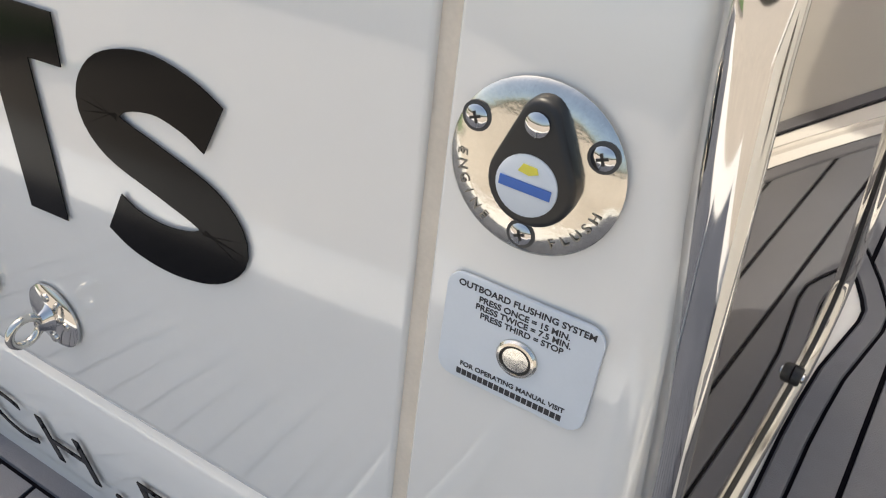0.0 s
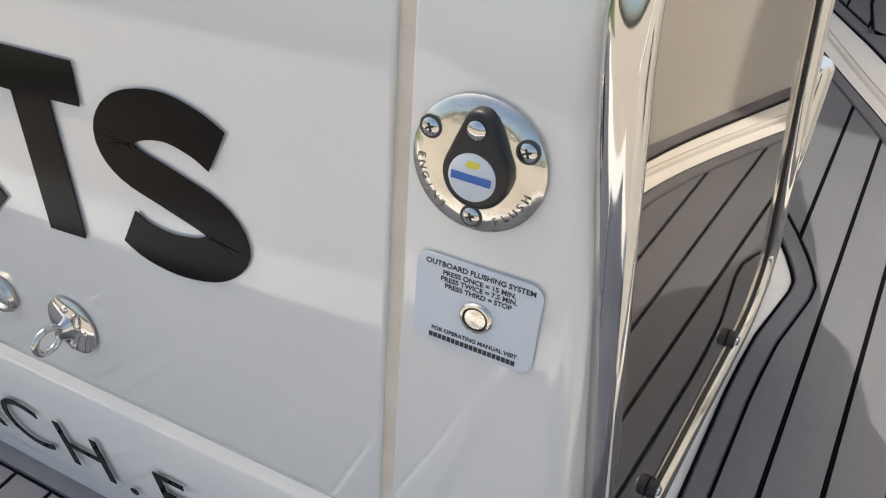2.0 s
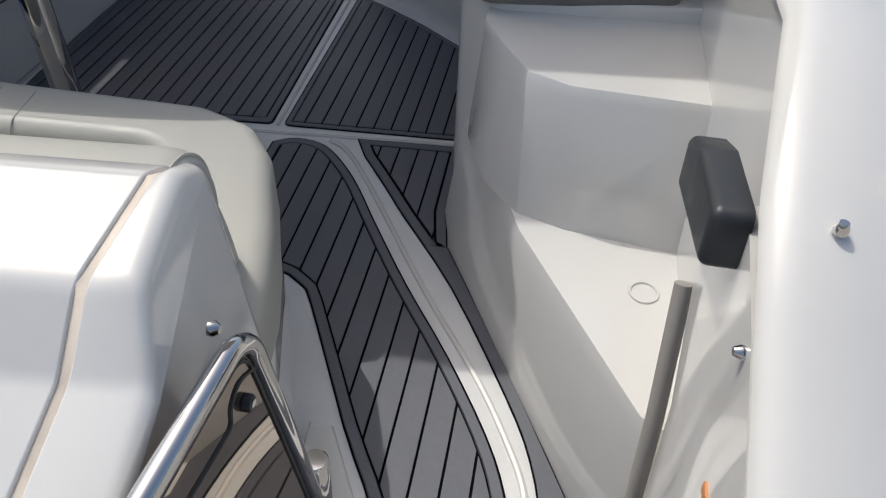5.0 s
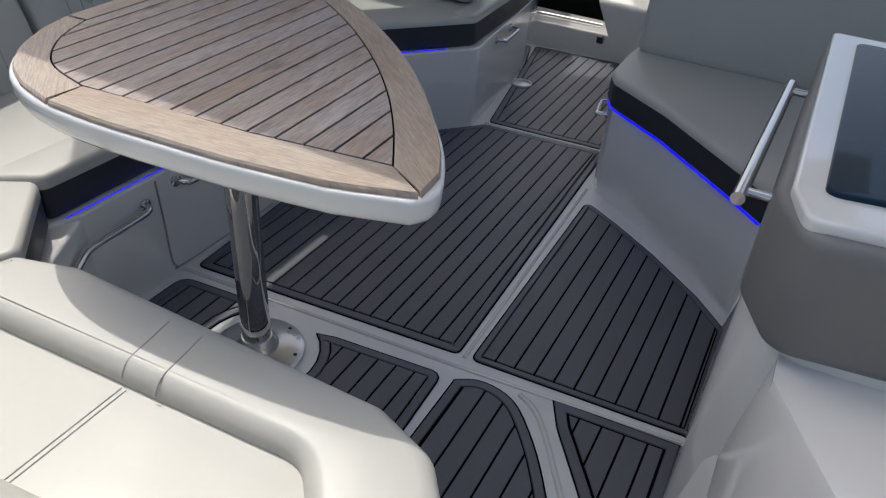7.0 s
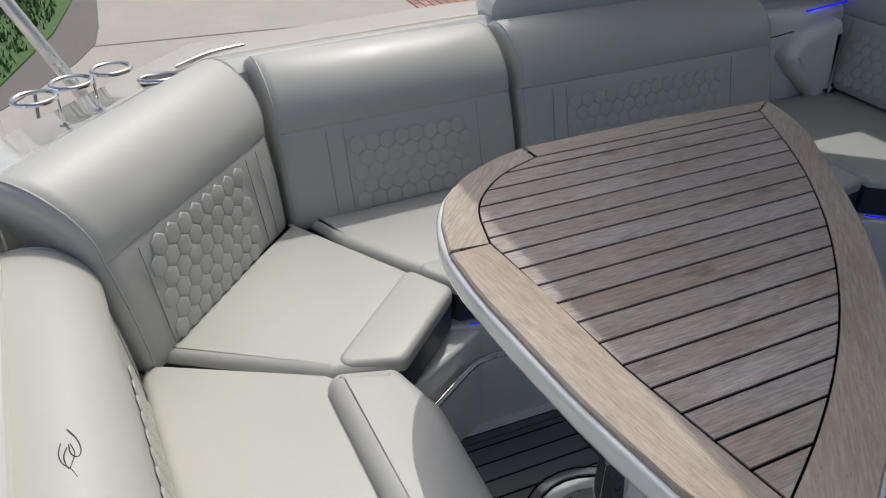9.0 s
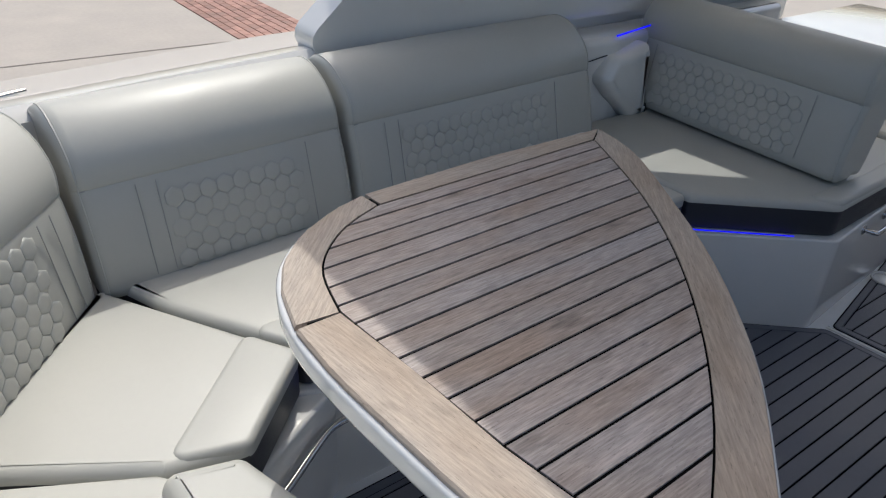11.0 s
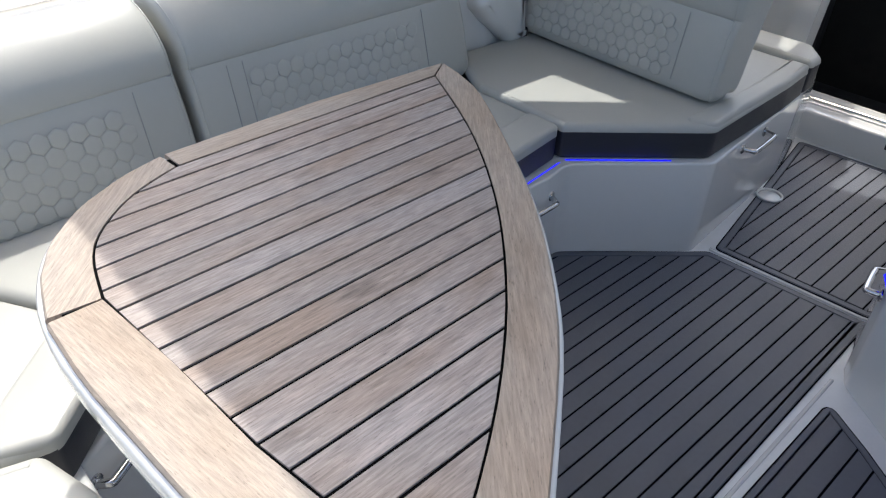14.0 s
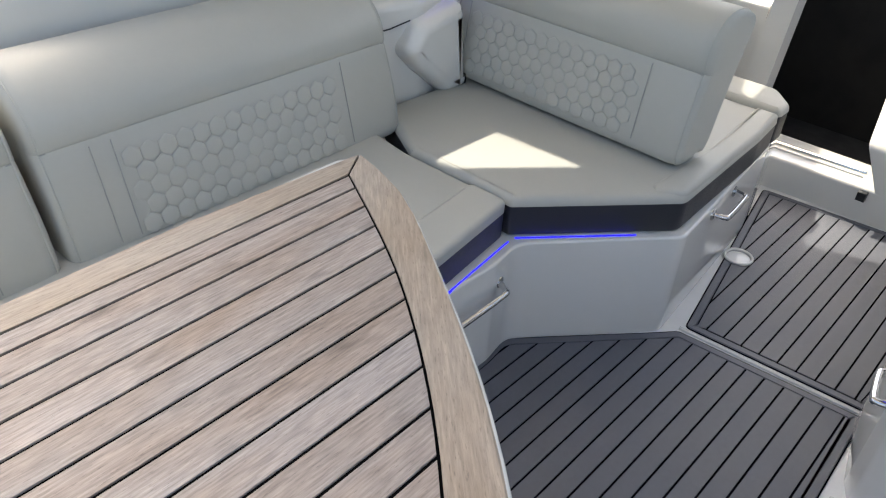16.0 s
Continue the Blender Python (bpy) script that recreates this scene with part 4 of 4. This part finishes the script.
# ---- starboard steps, wet bar and seat ----
steps = structure("boarding_steps", loft([[(*p, z) for p in ring] for z, ring in (
    (-0.006, [(0.635, -0.44), (1.018, -1.163), (1.14, -1.22), (1.14, -0.3), (0.60, -0.3)]),
    (0.04, [(0.655, -0.455), (1.022, -1.155), (1.14, -1.22), (1.14, -0.3), (0.605, -0.3)]),
    (0.30, [(0.796, -0.70), (1.040, -1.122), (1.14, -1.18), (1.14, -0.3), (0.64, -0.3)]),
    (0.33, [(0.812, -0.71), (1.045, -1.110), (1.14, -1.16), (1.14, -0.3), (0.66, -0.3)]))]), GEL, "white moulded boarding steps with nonskid treads", "steps", angle=50)
ring_a = [(0.66, -0.40), (0.72, -0.56), (0.80, -0.66), (0.90, -0.692), (1.14, -0.72), (1.14, -0.2), (0.66, -0.2)]
ring_b = [(0.68, -0.40), (0.735, -0.50), (0.785, -0.585), (0.87, -0.622), (1.14, -0.632), (1.14, -0.2), (0.68, -0.2)]
part("upper_step", loft([[(*p, 0.325) for p in ring_a], [(*p, 0.36) for p in [(x, y + 0.012) for x, y in ring_a]], [(*p, 0.59) for p in ring_b], [(x, y + 0.012, 0.607) for x, y in ring_b]]), GEL, steps, "white upper step with curved riser", angle=30)
drain = thing("step_drain", (1.055, -0.835, 0.33), "round white drain cover in the lower step", "drain")
part("ring", tube([(1.055 + 0.026 * math.cos(a), -0.835 + 0.026 * math.sin(a), 0.331) for a in np.linspace(0, 2 * math.pi, 24, endpoint=False)], 0.003, 6, True), GEL, drain)

bar = thing("wet_bar", (0.85, 0.0, 0), "white wet bar with grey padded front and dark glass lid", "wet bar")
part("body", slab(fillet([(0.60, 0.62), (0.60, -0.22), (0.68, -0.335), (1.14, -0.30), (1.14, 0.62)], [0, 0.12, 0.08, 0, 0], 6), -0.006, 0.64, 0.01), GEL, bar, "white moulded cabinet body")
part("padded_front", slab(fillet([(0.595, 0.60), (0.592, -0.23), (0.655, -0.36), (1.075, -0.295), (1.09, 0.60)], [0.02, 0.08, 0.06, 0.03, 0.02], 6), 0.62, 0.835, 0.02, 0.025), VINYL_GREY, bar, "grey vinyl padded surround")
part("counter", slab(fillet([(0.60, 0.60), (0.612, -0.24), (0.645, -0.335), (1.055, -0.275), (1.075, 0.60)], [0.02, 0.05, 0.03, 0.03, 0.02], 5), 0.83, 0.852, 0.008), GEL, bar, "white counter rim")
part("glass_lid", slab(fillet([(0.655, 0.52), (0.655, -0.252), (1.046, -0.180), (1.046, 0.52)], 0.02, 4), 0.852, 0.860, 0.003), GLASS_LID, bar, "dark blue tinted glass lid")
part("hinge", box(1.048, 1.062, -0.16, -0.10, 0.852, 0.868, 0.003), CHROME, bar, "chrome lid hinge")
rail = thing("bar_rail", (0.545, -0.17, 0.77), "chrome grab rail on the wet bar", "rail")
part("bar", tube([(0.543, -0.175, 0.768), (0.556, 0.42, 0.768)], 0.0125, 12), CHROME, rail)
for y in (-0.14, 0.38):
    part("bracket", tube([(0.545, y, 0.768), (0.60, y, 0.768)], 0.008, 10), CHROME, rail)

structure("helm_base", slab(fillet([(0.0, 1.12), (0.03, 1.055), (0.244, 0.905), (0.504, 0.665), (0.60, 0.56), (1.14, 0.56), (1.14, 1.75), (-0.04, 1.75), (-0.05, 1.34)], [0.05, 0.05, 0, 0, 0.04, 0, 0, 0.05, 0.05], 4), -0.006, 0.334, 0.008), GEL, "white moulded base under the starboard seat", "base")
seat_cushion(fillet([(-0.018, 1.30), (-0.015, 1.115), (0.02, 1.042), (0.233, 0.890), (0.493, 0.650), (0.60, 0.545), (1.0, 0.50), (1.0, 1.55), (0.0, 1.55)], [0.03, 0.05, 0.06, 0, 0, 0.04, 0.02, 0, 0.05], 5), 0.335, 0.445, "seat_cushion", "grey-ivory starboard seat cushion with charcoal side", sides=VINYL_DARK)
rolled_back((0.0, 1.40), (1.0, 1.42), 0.45, 0.95, "back_cushion", "grey-ivory vinyl starboard seat back", hexes=None, depth=0.06, lean=0.12)
light_strip([(-0.008, 1.11, 0.330), (0.022, 1.052, 0.330), (0.236, 0.898, 0.330), (0.497, 0.657, 0.330), (0.595, 0.560, 0.330)])
grab_handle((-0.012, 1.20, 0.29), (0.01, 1.08, 0.29), (-0.035, -0.015, 0))

# starboard side wall with gasket, label and fittings
structure("side_wall", loft([[(x, y, z) for x, y, z in ring] for ring in (
    [(1.045, -1.22, -0.006), (1.06, -1.22, 0.25), (1.06, -1.17, 0.45), (1.06, -1.05, 0.62), (1.06, -1.15, 0.80), (1.06, -1.30, 0.75), (1.06, -1.65, 0.56), (1.045, -1.9, 0.45), (1.045, -1.9, -0.10)],
    [(1.16, -1.22, -0.006), (1.16, -1.22, 0.25), (1.16, -1.17, 0.45), (1.16, -1.05, 0.62), (1.16, -1.15, 0.80), (1.16, -1.30, 0.75), (1.16, -1.65, 0.56), (1.16, -1.9, 0.45), (1.16, -1.9, -0.10)])]), GEL, "glossy white side wall by the boarding steps", "wall")
COAMING = ((-2.0, 0.42), (-1.64, 0.575), (-1.30, 0.765), (-1.18, 0.83), (-0.9, 0.90), (2.6, 0.95))
structure("coaming", loft([[(x + (0.042 if y > -1.0 else 0.0), y, z + dz) for y, z in COAMING] for x, dz in ((1.058, 0.0), (1.063, 0.013), (1.075, 0.022), (1.10, 0.027), (1.16, 0.018), (1.30, -0.022), (1.62, -0.13), (1.70, -0.17), (1.74, -0.24))] + [[(1.75, y, -0.4) for y, z in COAMING]], cap=False, closed=False), GEL, "white starboard coaming and hull side", "hull", angle=60)
structure("side_wall", side_sheet([(-1.2, -0.006), (-1.2, 0.80), (-0.9, 0.90), (2.6, 0.94), (2.6, -0.006)], 1.12, 1.16), GEL, "white inner hull side above the steps", "wall")
structure("jamb_gasket", tube([(1.052, -1.222, 0.03), (1.054, -1.195, 0.216), (1.054, -1.144, 0.383), (1.054, -1.05, 0.573)], 0.014, 10), RUBBER_GREY, "grey rubber gasket on the gate jamb", "trim")
sticker = thing("warning_label", (1.056, -1.45, 0.52), "clear warning label with an orange strip", "sign")


def wall_quad(ys, zs, x):
    return loft([[(x, y, z) for y, z in zip(ys, zs)], [(x + 0.004, y, z) for y, z in zip(ys, zs)]])


part("sheet", wall_quad((-1.36, -1.60, -1.60, -1.385), (0.575, 0.55, 0.455, 0.475), 1.0575), PAPER, sticker, smooth=False)
part("strip", wall_quad((-1.36, -1.455, -1.455, -1.36), (0.576, 0.566, 0.552, 0.562), 1.0568), ORANGE, sticker, smooth=False)
part("no_sign", tube([(1.0565, -1.42 + 0.02 * math.cos(a), 0.525 + 0.02 * math.sin(a)) for a in np.linspace(0, 2 * math.pi, 20, endpoint=False)], 0.0015, 5, True), RED, sticker)
for k in range(5):
    z = 0.545 - 0.014 * k
    part("text_bar", wall_quad((-1.46, -1.58, -1.58, -1.46), (z, z - 0.006, z - 0.0078, z - 0.0018), 1.0566), INK, sticker, smooth=False)
holder = thing("latch_plate", (1.03, -1.56, 0.44), "oval chrome latch plate with a folding ring", "latch")
lm = Matrix.Translation((1.043, -1.573, 0.390)) @ pose(0, 0, 0, 0, -90, 0) @ Matrix.Diagonal((1.65, 1.15, 1, 1))
part("disc", turned([(0, 0), (0.045, 0), (0.047, 0.006), (0.044, 0.016), (0.036, 0.02), (0, 0.018)], lm, 36), CHROME, holder)
part("ring", tube([(1.018, -1.573 + 0.024 * math.cos(a), 0.388 + 0.032 * math.sin(a)) for a in np.linspace(0, 2 * math.pi, 24, endpoint=False)], 0.005, 10, True), CHROME, holder)
for y, z in ((-1.42, 0.18), (-1.30, 0.727)):
    st = thing("snap_stud", (1.05, y, z), "small chrome snap stud on the side wall", "fastener", "snap studs")
    part("head", turned([(0, 0), (0.008, 0), (0.008, 0.006), (0.005, 0.013), (0, 0.013)], Matrix.Translation((1.062, y, z)) @ pose(0, 0, 0, 0, -90, 0), 14), CHROME, st)
for x, y, z in ((1.128, -1.22, 0.834), (1.19, -1.16, 0.852)):
    st = thing("snap_stud", (x, y, z), "small chrome snap stud on the coaming", "fastener", "snap studs")
    part("head", turned([(0, 0), (0.008, 0), (0.008, 0.006), (0.005, 0.013), (0, 0.013)], Matrix.Translation((x, y, z)), 14), CHROME, st)
bumper = thing("gate_bumper", (1.045, -1.15, 0.75), "slate rubber bumper on the side wall", "bumper")
part("block", posed(slab(fillet([(-0.04, -0.10), (0.035, -0.10), (0.05, 0.04), (0.035, 0.12), (-0.04, 0.12)], 0.015), 0, 0.045, 0.012), Matrix.Translation((1.062, -1.09, 0.755)) @ pose(0, 0, 0, 0, -90, 0) @ pose(0, 0, 0, 0, 0, 12)), SLATE, bumper)

# ---- port side: gunwale, arch and roof ----
structure("gunwale", loft([[(x + dx, y, z) for x, y in ((-0.5, -1.42), (-1.03, -1.37), (-1.60, -0.89), (-1.72, -0.02), (-1.78, 1.1), (-1.80, 2.7))] for dx, z in ((0.02, 0.3), (0.02, 0.80), (-0.02, 0.83), (-0.32, 0.80), (-0.40, 0.74), (-0.42, -0.4))], cap=False, closed=False), GEL, "white port gunwale outside the sofa", "hull", angle=40)
structure("arch", side_sheet(fillet([(-0.06, 0.80), (0.72, 1.48), (2.5, 1.48), (2.5, 0.80)], [0.05, 0.12, 0.02, 0]), -1.72, -1.84), GEL, "white hardtop arch panel on the port side", "arch")
structure("arch_post", side_sheet([(0.62, 1.38), (0.80, 2.26), (1.02, 2.26), (0.90, 1.38)], -1.785, -1.86), GEL, "white post of the hardtop arch", "arch")
structure("arch_post", side_sheet([(2.2, 1.45), (2.0, 2.26), (2.25, 2.26), (2.45, 1.45)], -1.74, -1.82), GEL, "white post of the hardtop arch", "arch")
# hardtop out of view; outline and front finger cut to set its shadow edges
roof_main = [(-1.735, 0.20), (-1.62, 0.06), (-1.50, 0.008), (-0.3, 0.004), (0.5, 0.10), (0.82, 0.40), (0.86, 3.08), (-1.30, 2.99), (-1.62, 2.87), (-1.66, 3.10), (-1.73, 3.10), (-1.68, 2.66), (-1.735, 2.70)]
structure("ceiling", slab(roof_main, 2.25, 2.29), GEL, "white hardtop roof over the cockpit", "ceiling")
# added unseen wing that blocks the port sun; slots let the lit slivers through
shade_wing = [(-1.735, 0.20), (-1.90, 0.38), (-2.30, 0.53), (-2.75, 0.72), (-2.75, 1.522), (-2.19, 1.546), (-2.03, 1.582), (-1.79, 1.861), (-2.75, 1.812), (-2.75, 3.05), (-1.86, 3.05), (-1.755, 2.72), (-1.735, 2.70), (-1.735, 1.08), (-1.772, 1.08), (-1.772, 0.47), (-1.735, 0.47)]
structure("ceiling", slab(shade_wing, 2.25, 2.29), GEL, "unseen white wing added beside the hardtop, slotted to shape the port sun patches", "ceiling")
structure("roof_beam", box(0.80, 1.06, 1.3, 1.65, 2.25, 2.29), GEL, "white cross beam of the hardtop", "ceiling")
structure("starboard_arch", side_sheet([(2.2, 0.9), (1.3, 2.25), (1.65, 2.25), (2.5, 0.9)], 0.98, 1.06), GEL, "white post of the hardtop on the starboard side", "arch")

# forward bulkhead with the cabin door, the shade inside painted near black
structure("bulkhead", box(-1.75, -0.97, 2.46, 2.56, -0.006, 0.60), GEL, "white forward bulkhead beside the cabin door", "wall")
structure("dash_top", slab([(-1.75, 2.46), (-0.97, 2.46), (-1.1, 3.4), (-1.75, 3.4)], 0.60, 0.64, 0.01), GEL, "white cabin top beside the door", "wall")
structure("door_frame", loft([[(x, y, z) for x, z in ((-1.00, 0.10), (-0.90, 0.10), (-0.862, 0.76), (-0.945, 0.76))] for y in (2.43, 2.52)]), GEL, "white slanted frame of the cabin door", "trim")
structure("bulkhead", loft([[(x, y, z) for x, z in ((-0.44, 0.10), (-0.49, 0.24), (-0.475, 0.44), (-0.46, 0.60), (-0.44, 1.0), (1.14, 1.2), (1.14, -0.006), (-0.44, -0.006))] for y in (2.68, 2.78)]), GEL, "white helm console beside the cabin door", "wall")
structure("console_ledge", loft([[(x + lean * (0.30 - z), y, z) for y, z in fillet([(2.40, -0.006), (2.40, 0.285), (2.68, 0.40), (2.68, -0.006)], [0, 0.03, 0, 0], 4)] for x, lean in ((-0.47, 0.5), (-0.44, 0.5), (1.14, 0.0))]), GEL, "white moulded console ledge beside the cabin door", "wall", angle=50)
structure("door_sill", slab(fillet([(-1.0, 2.37), (0.1, 2.42), (0.1, 2.62), (-1.0, 2.62)], 0.01), -0.006, 0.125, 0.012), GEL, "white sill of the cabin door", "trim")
structure("door_track", tube([(-0.95, 2.50, 0.128), (-0.45, 2.52, 0.128)], 0.008, 8), STEEL_WORN, "steel slide track of the cabin door", "trim")
# cabin shell without a top; its shade is in the colour
structure("cabin", loft([[(0.2, 2.60, z), (0.2, 4.6, z), (-1.6, 4.6, z), (-1.0, 2.60, z)] for z in (-0.9, 1.0)], cap=False, closed=False), CABIN_SHADE, "cabin walls painted near black for the shade beyond the open door", "room")
structure("cabin_floor", slab([(-1.6, 2.6), (0.2, 2.6), (0.2, 4.6), (-1.6, 4.6)], -0.7, -0.6), CABIN_SHADE, "cabin floor painted near black as shade", "floor")
structure("door_track", tube([(-0.95, 2.455, 0.127), (-0.45, 2.48, 0.127)], 0.006, 8), GEL, "white slide track of the cabin door", "trim")
catch = thing("door_catch", (-0.414, 2.36, 0.08), "small black catch on the door sill", "latch")
part("block", box(-0.430, -0.398, 2.372, 2.402, 0.082, 0.116, 0.003), BLACK, catch)
cover = thing("deck_drain", (-0.66, 1.72, 0.0), "round white drain by the seat base", "drain")
part("cover", turned([(0, -0.005), (0.04, -0.005), (0.04, 0.0), (0.034, 0.003), (0, 0.004)], Matrix.Translation((-0.600, 1.815, 0)), 24), GEL, cover)
part("ring", tube([(-0.600 + 0.045 * math.cos(a), 1.815 + 0.045 * math.sin(a), 0.003) for a in np.linspace(0, 2 * math.pi, 20, endpoint=False)], 0.006, 8, True), GEL, cover)
seat_cushion(fillet([(-1.5, 1.998), (-0.672, 1.998), (-0.675, 2.09), (-0.76, 2.19), (-1.5, 2.19)], [0.01, 0.02, 0.05, 0.06, 0.02], 4), 0.335, 0.462, "seat_cushion", "ivory vinyl end cushion of the forward lounge", sides=VINYL_DARK)
structure("port_shelf", slab(fillet([(-1.76, 1.02), (-1.60, 1.04), (-1.56, 1.20), (-1.60, 1.42), (-1.62, 2.4), (-1.76, 2.4)], [0, 0.04, 0.08, 0.05, 0.02, 0], 5), 0.43, 0.76, 0.03), GEL, "white moulded side shelf behind the lounge", "wall")
light_strip([(-1.572, 1.21, 0.764), (-1.600, 1.45, 0.775), (-1.63, 1.9, 0.775)])
SHELF = Matrix(((0, 0, 1, -1.585), (1, 0, 0, 0), (0, 1, 0, 0), (0, 0, 0, 1)))
structure("shelf_moulding", posed(slab(fillet([(1.105, 0.615), (1.17, 0.70), (1.36, 0.735), (1.40, 0.44), (1.30, 0.43), (1.17, 0.54)], [0.035, 0.05, 0.02, 0.02, 0.05, 0.08], 5), 0.0, 0.075, 0.045, steps=6), SHELF), GEL, "white curved moulding under the side shelf", "wall", angle=60)
structure("shelf_seam", tube([(-1.604, 1.03, 0.672), (-1.578, 1.09, 0.684), (-1.563, 1.16, 0.700)], 0.0022, 6), BLACK, "dark seam in the side moulding", "trim")
bracket = thing("backrest_bracket", (-1.60, 1.40, 0.46), "black folding bracket of the lounge backrest", "bracket")
part("arm", box(-1.60, -1.52, 1.365, 1.395, 0.452, 0.485, 0.006), BLACK, bracket)
part("knob", turned([(0, 0), (0.012, 0), (0.012, 0.02), (0, 0.022)], Matrix.Translation((-1.55, 1.37, 0.485)), 14), BLACK, bracket)

# ---- port gunwale fittings and the yard ----
rack = thing("cup_rack", (-1.3, -1.18, 0.83), "chrome three-ring cup rack on the gunwale", "cup holder")
for x, y in ((-1.305, -1.255), (-1.380, -1.183), (-1.443, -1.098)):
    part("ring", tube([(x + 0.043 * math.cos(a), y + 0.043 * math.sin(a), 0.90) for a in np.linspace(0, 2 * math.pi, 28, endpoint=False)], 0.0055, 8, True), CHROME, rack)
for x, y in ((-1.335, -1.215), (-1.405, -1.14)):
    part("leg", tube([(x, y, 0.82), (x, y, 0.90)], 0.004, 8), CHROME, rack)
    part("foot", turned([(0, 0), (0.012, 0), (0.010, 0.003), (0, 0.004)], Matrix.Translation((x, y, 0.822)), 14), CHROME, rack)
cleat = thing("gunwale_cleat", (-1.46, -0.93, 0.83), "chrome hawse fitting with a black throat on the gunwale", "cleat")
part("bezel", tube([(-1.543 + 0.030 * math.cos(a), -0.995 + 0.05 * math.sin(a), 0.832) for a in np.linspace(0, 2 * math.pi, 24, endpoint=False)], 0.006, 8, True), CHROME, cleat)
part("throat", slab([(-1.543 + 0.028 * math.cos(a), -0.995 + 0.048 * math.sin(a)) for a in np.linspace(0, 2 * math.pi, 20, endpoint=False)], 0.820, 0.832), BLACK, cleat)
part("horn", tube(smooth_line([(-1.60, -0.95, 0.835), (-1.635, -0.86, 0.85), (-1.665, -0.76, 0.852)], 4), 0.006, 8), CHROME, cleat)
structure("road", slab([(-16, -1.3), (-10.6, -1.42), (-9.2, -1.42), (-8.5, -1.47), (-7.9, -1.66), (-7.2, -2.0), (-6.4, -2.5), (-6.0, -9), (-16, -9)], -1.0, -0.992), ASPHALT, "grey asphalt edge between the lawn and the concrete", "road")
guide = thing("guide_pole", (-1.9, -0.48, -1.0), "slim steel guide pole leaning beside the hull", "pole")
part("tube", tube([(-1.9, -0.48, -1.0), (-1.9, -1.67, 1.76)], 0.019, 14), SATIN, guide)
part("cap", turned([(0, 0), (0.021, 0), (0.021, 0.03), (0.012, 0.04), (0, 0.041)], Matrix.Translation((-1.9, -1.66, 1.74)) @ pose(0, 0, 0, 23, 0, 0), 14), BLACK, guide, "black end cap")
shrub = thing("shrub", (-10.9, -2.7, -1.0), "dark green shrub at the edge of the lawn", "shrub")
leaves, rng = bmesh.new(), random.Random(12)
for _ in range(900):
    a, r, hgt = rng.uniform(0, 6.28), 0.75 * math.sqrt(rng.random()), rng.uniform(0.05, 0.85)
    r *= 1.0 - 0.45 * hgt
    c = Vector((-10.9 + r * math.cos(a), -2.7 + r * math.sin(a), -1.0 + hgt))
    d = Vector((rng.uniform(-1, 1), rng.uniform(-1, 1), rng.uniform(-0.2, 1))).normalized() * rng.uniform(0.06, 0.12)
    w = d.orthogonal().normalized() * rng.uniform(0.02, 0.035)
    leaves.faces.new([leaves.verts.new(p) for p in (c, c + d * 0.5 + w, c + d, c + d * 0.5 - w)])
part("foliage", leaves, LEAF, shrub, smooth=False)
for a in range(5):
    part("stem", tube([(-10.9, -2.7, -1.0), (-10.9 + 0.2 * math.cos(a * 1.3), -2.7 + 0.2 * math.sin(a * 1.3), -0.7), (-10.9 + 0.4 * math.cos(a * 1.3 + 0.3), -2.7 + 0.4 * math.sin(a * 1.3 + 0.3), -0.35)], 0.012, 6), BARK, shrub)
lawn = tagged(part("grass", slab([(-7.0, -3.2), (-7.3, -2.35), (-8.3, -2.1), (-9.1, -1.9), (-10.6, -1.72), (-16, -1.5), (-16, -9), (-7, -9)], -1.0, -0.97), GRASS), "bright green lawn beyond the concrete", "grass", kind="stuff")
blades = bmesh.new()
rng = random.Random(4)
for _ in range(2600):
    x, y = rng.uniform(-12.5, -7.1), rng.uniform(-4.2, -1.9)
    if y > -2.35 + (-(x + 7.3)) * 0.18:
        continue
    a, hgt, w = rng.uniform(0, 6.28), rng.uniform(0.05, 0.12), rng.uniform(0.01, 0.02)
    dx, dy = math.cos(a) * w, math.sin(a) * w
    v = [blades.verts.new(p) for p in ((x - dx, y - dy, -0.97), (x + dx, y + dy, -0.97), (x + dy * 2, y - dx * 2, -0.97 + hgt))]
    blades.faces.new(v)
part("blades", blades, GRASS, lawn)
patio = tagged(new("paver_patch"), "patch of red brick pavers in the concrete", "paving", kind="structure")
for i in range(9):
    for j in range(14):
        x, y = -10.9 + 0.22 * j + (0.11 if i % 2 else 0), 2.35 + 0.115 * i + 0.28 * 0.22 * j * 0
        part("paver", slab([(x, y), (x + 0.205, y), (x + 0.205, y + 0.103), (x, y + 0.103)], -1.0, -0.985, 0.004, steps=1), PAVER, patio, smooth=False)
curb = structure("kerb_joint", slab([(-8.9, -9.0), (-8.86, -9.0), (-8.21, 2.2), (-8.24, 2.2)], -1.0, -0.996), JOINT, "dark joint in the yard paving", "trim")
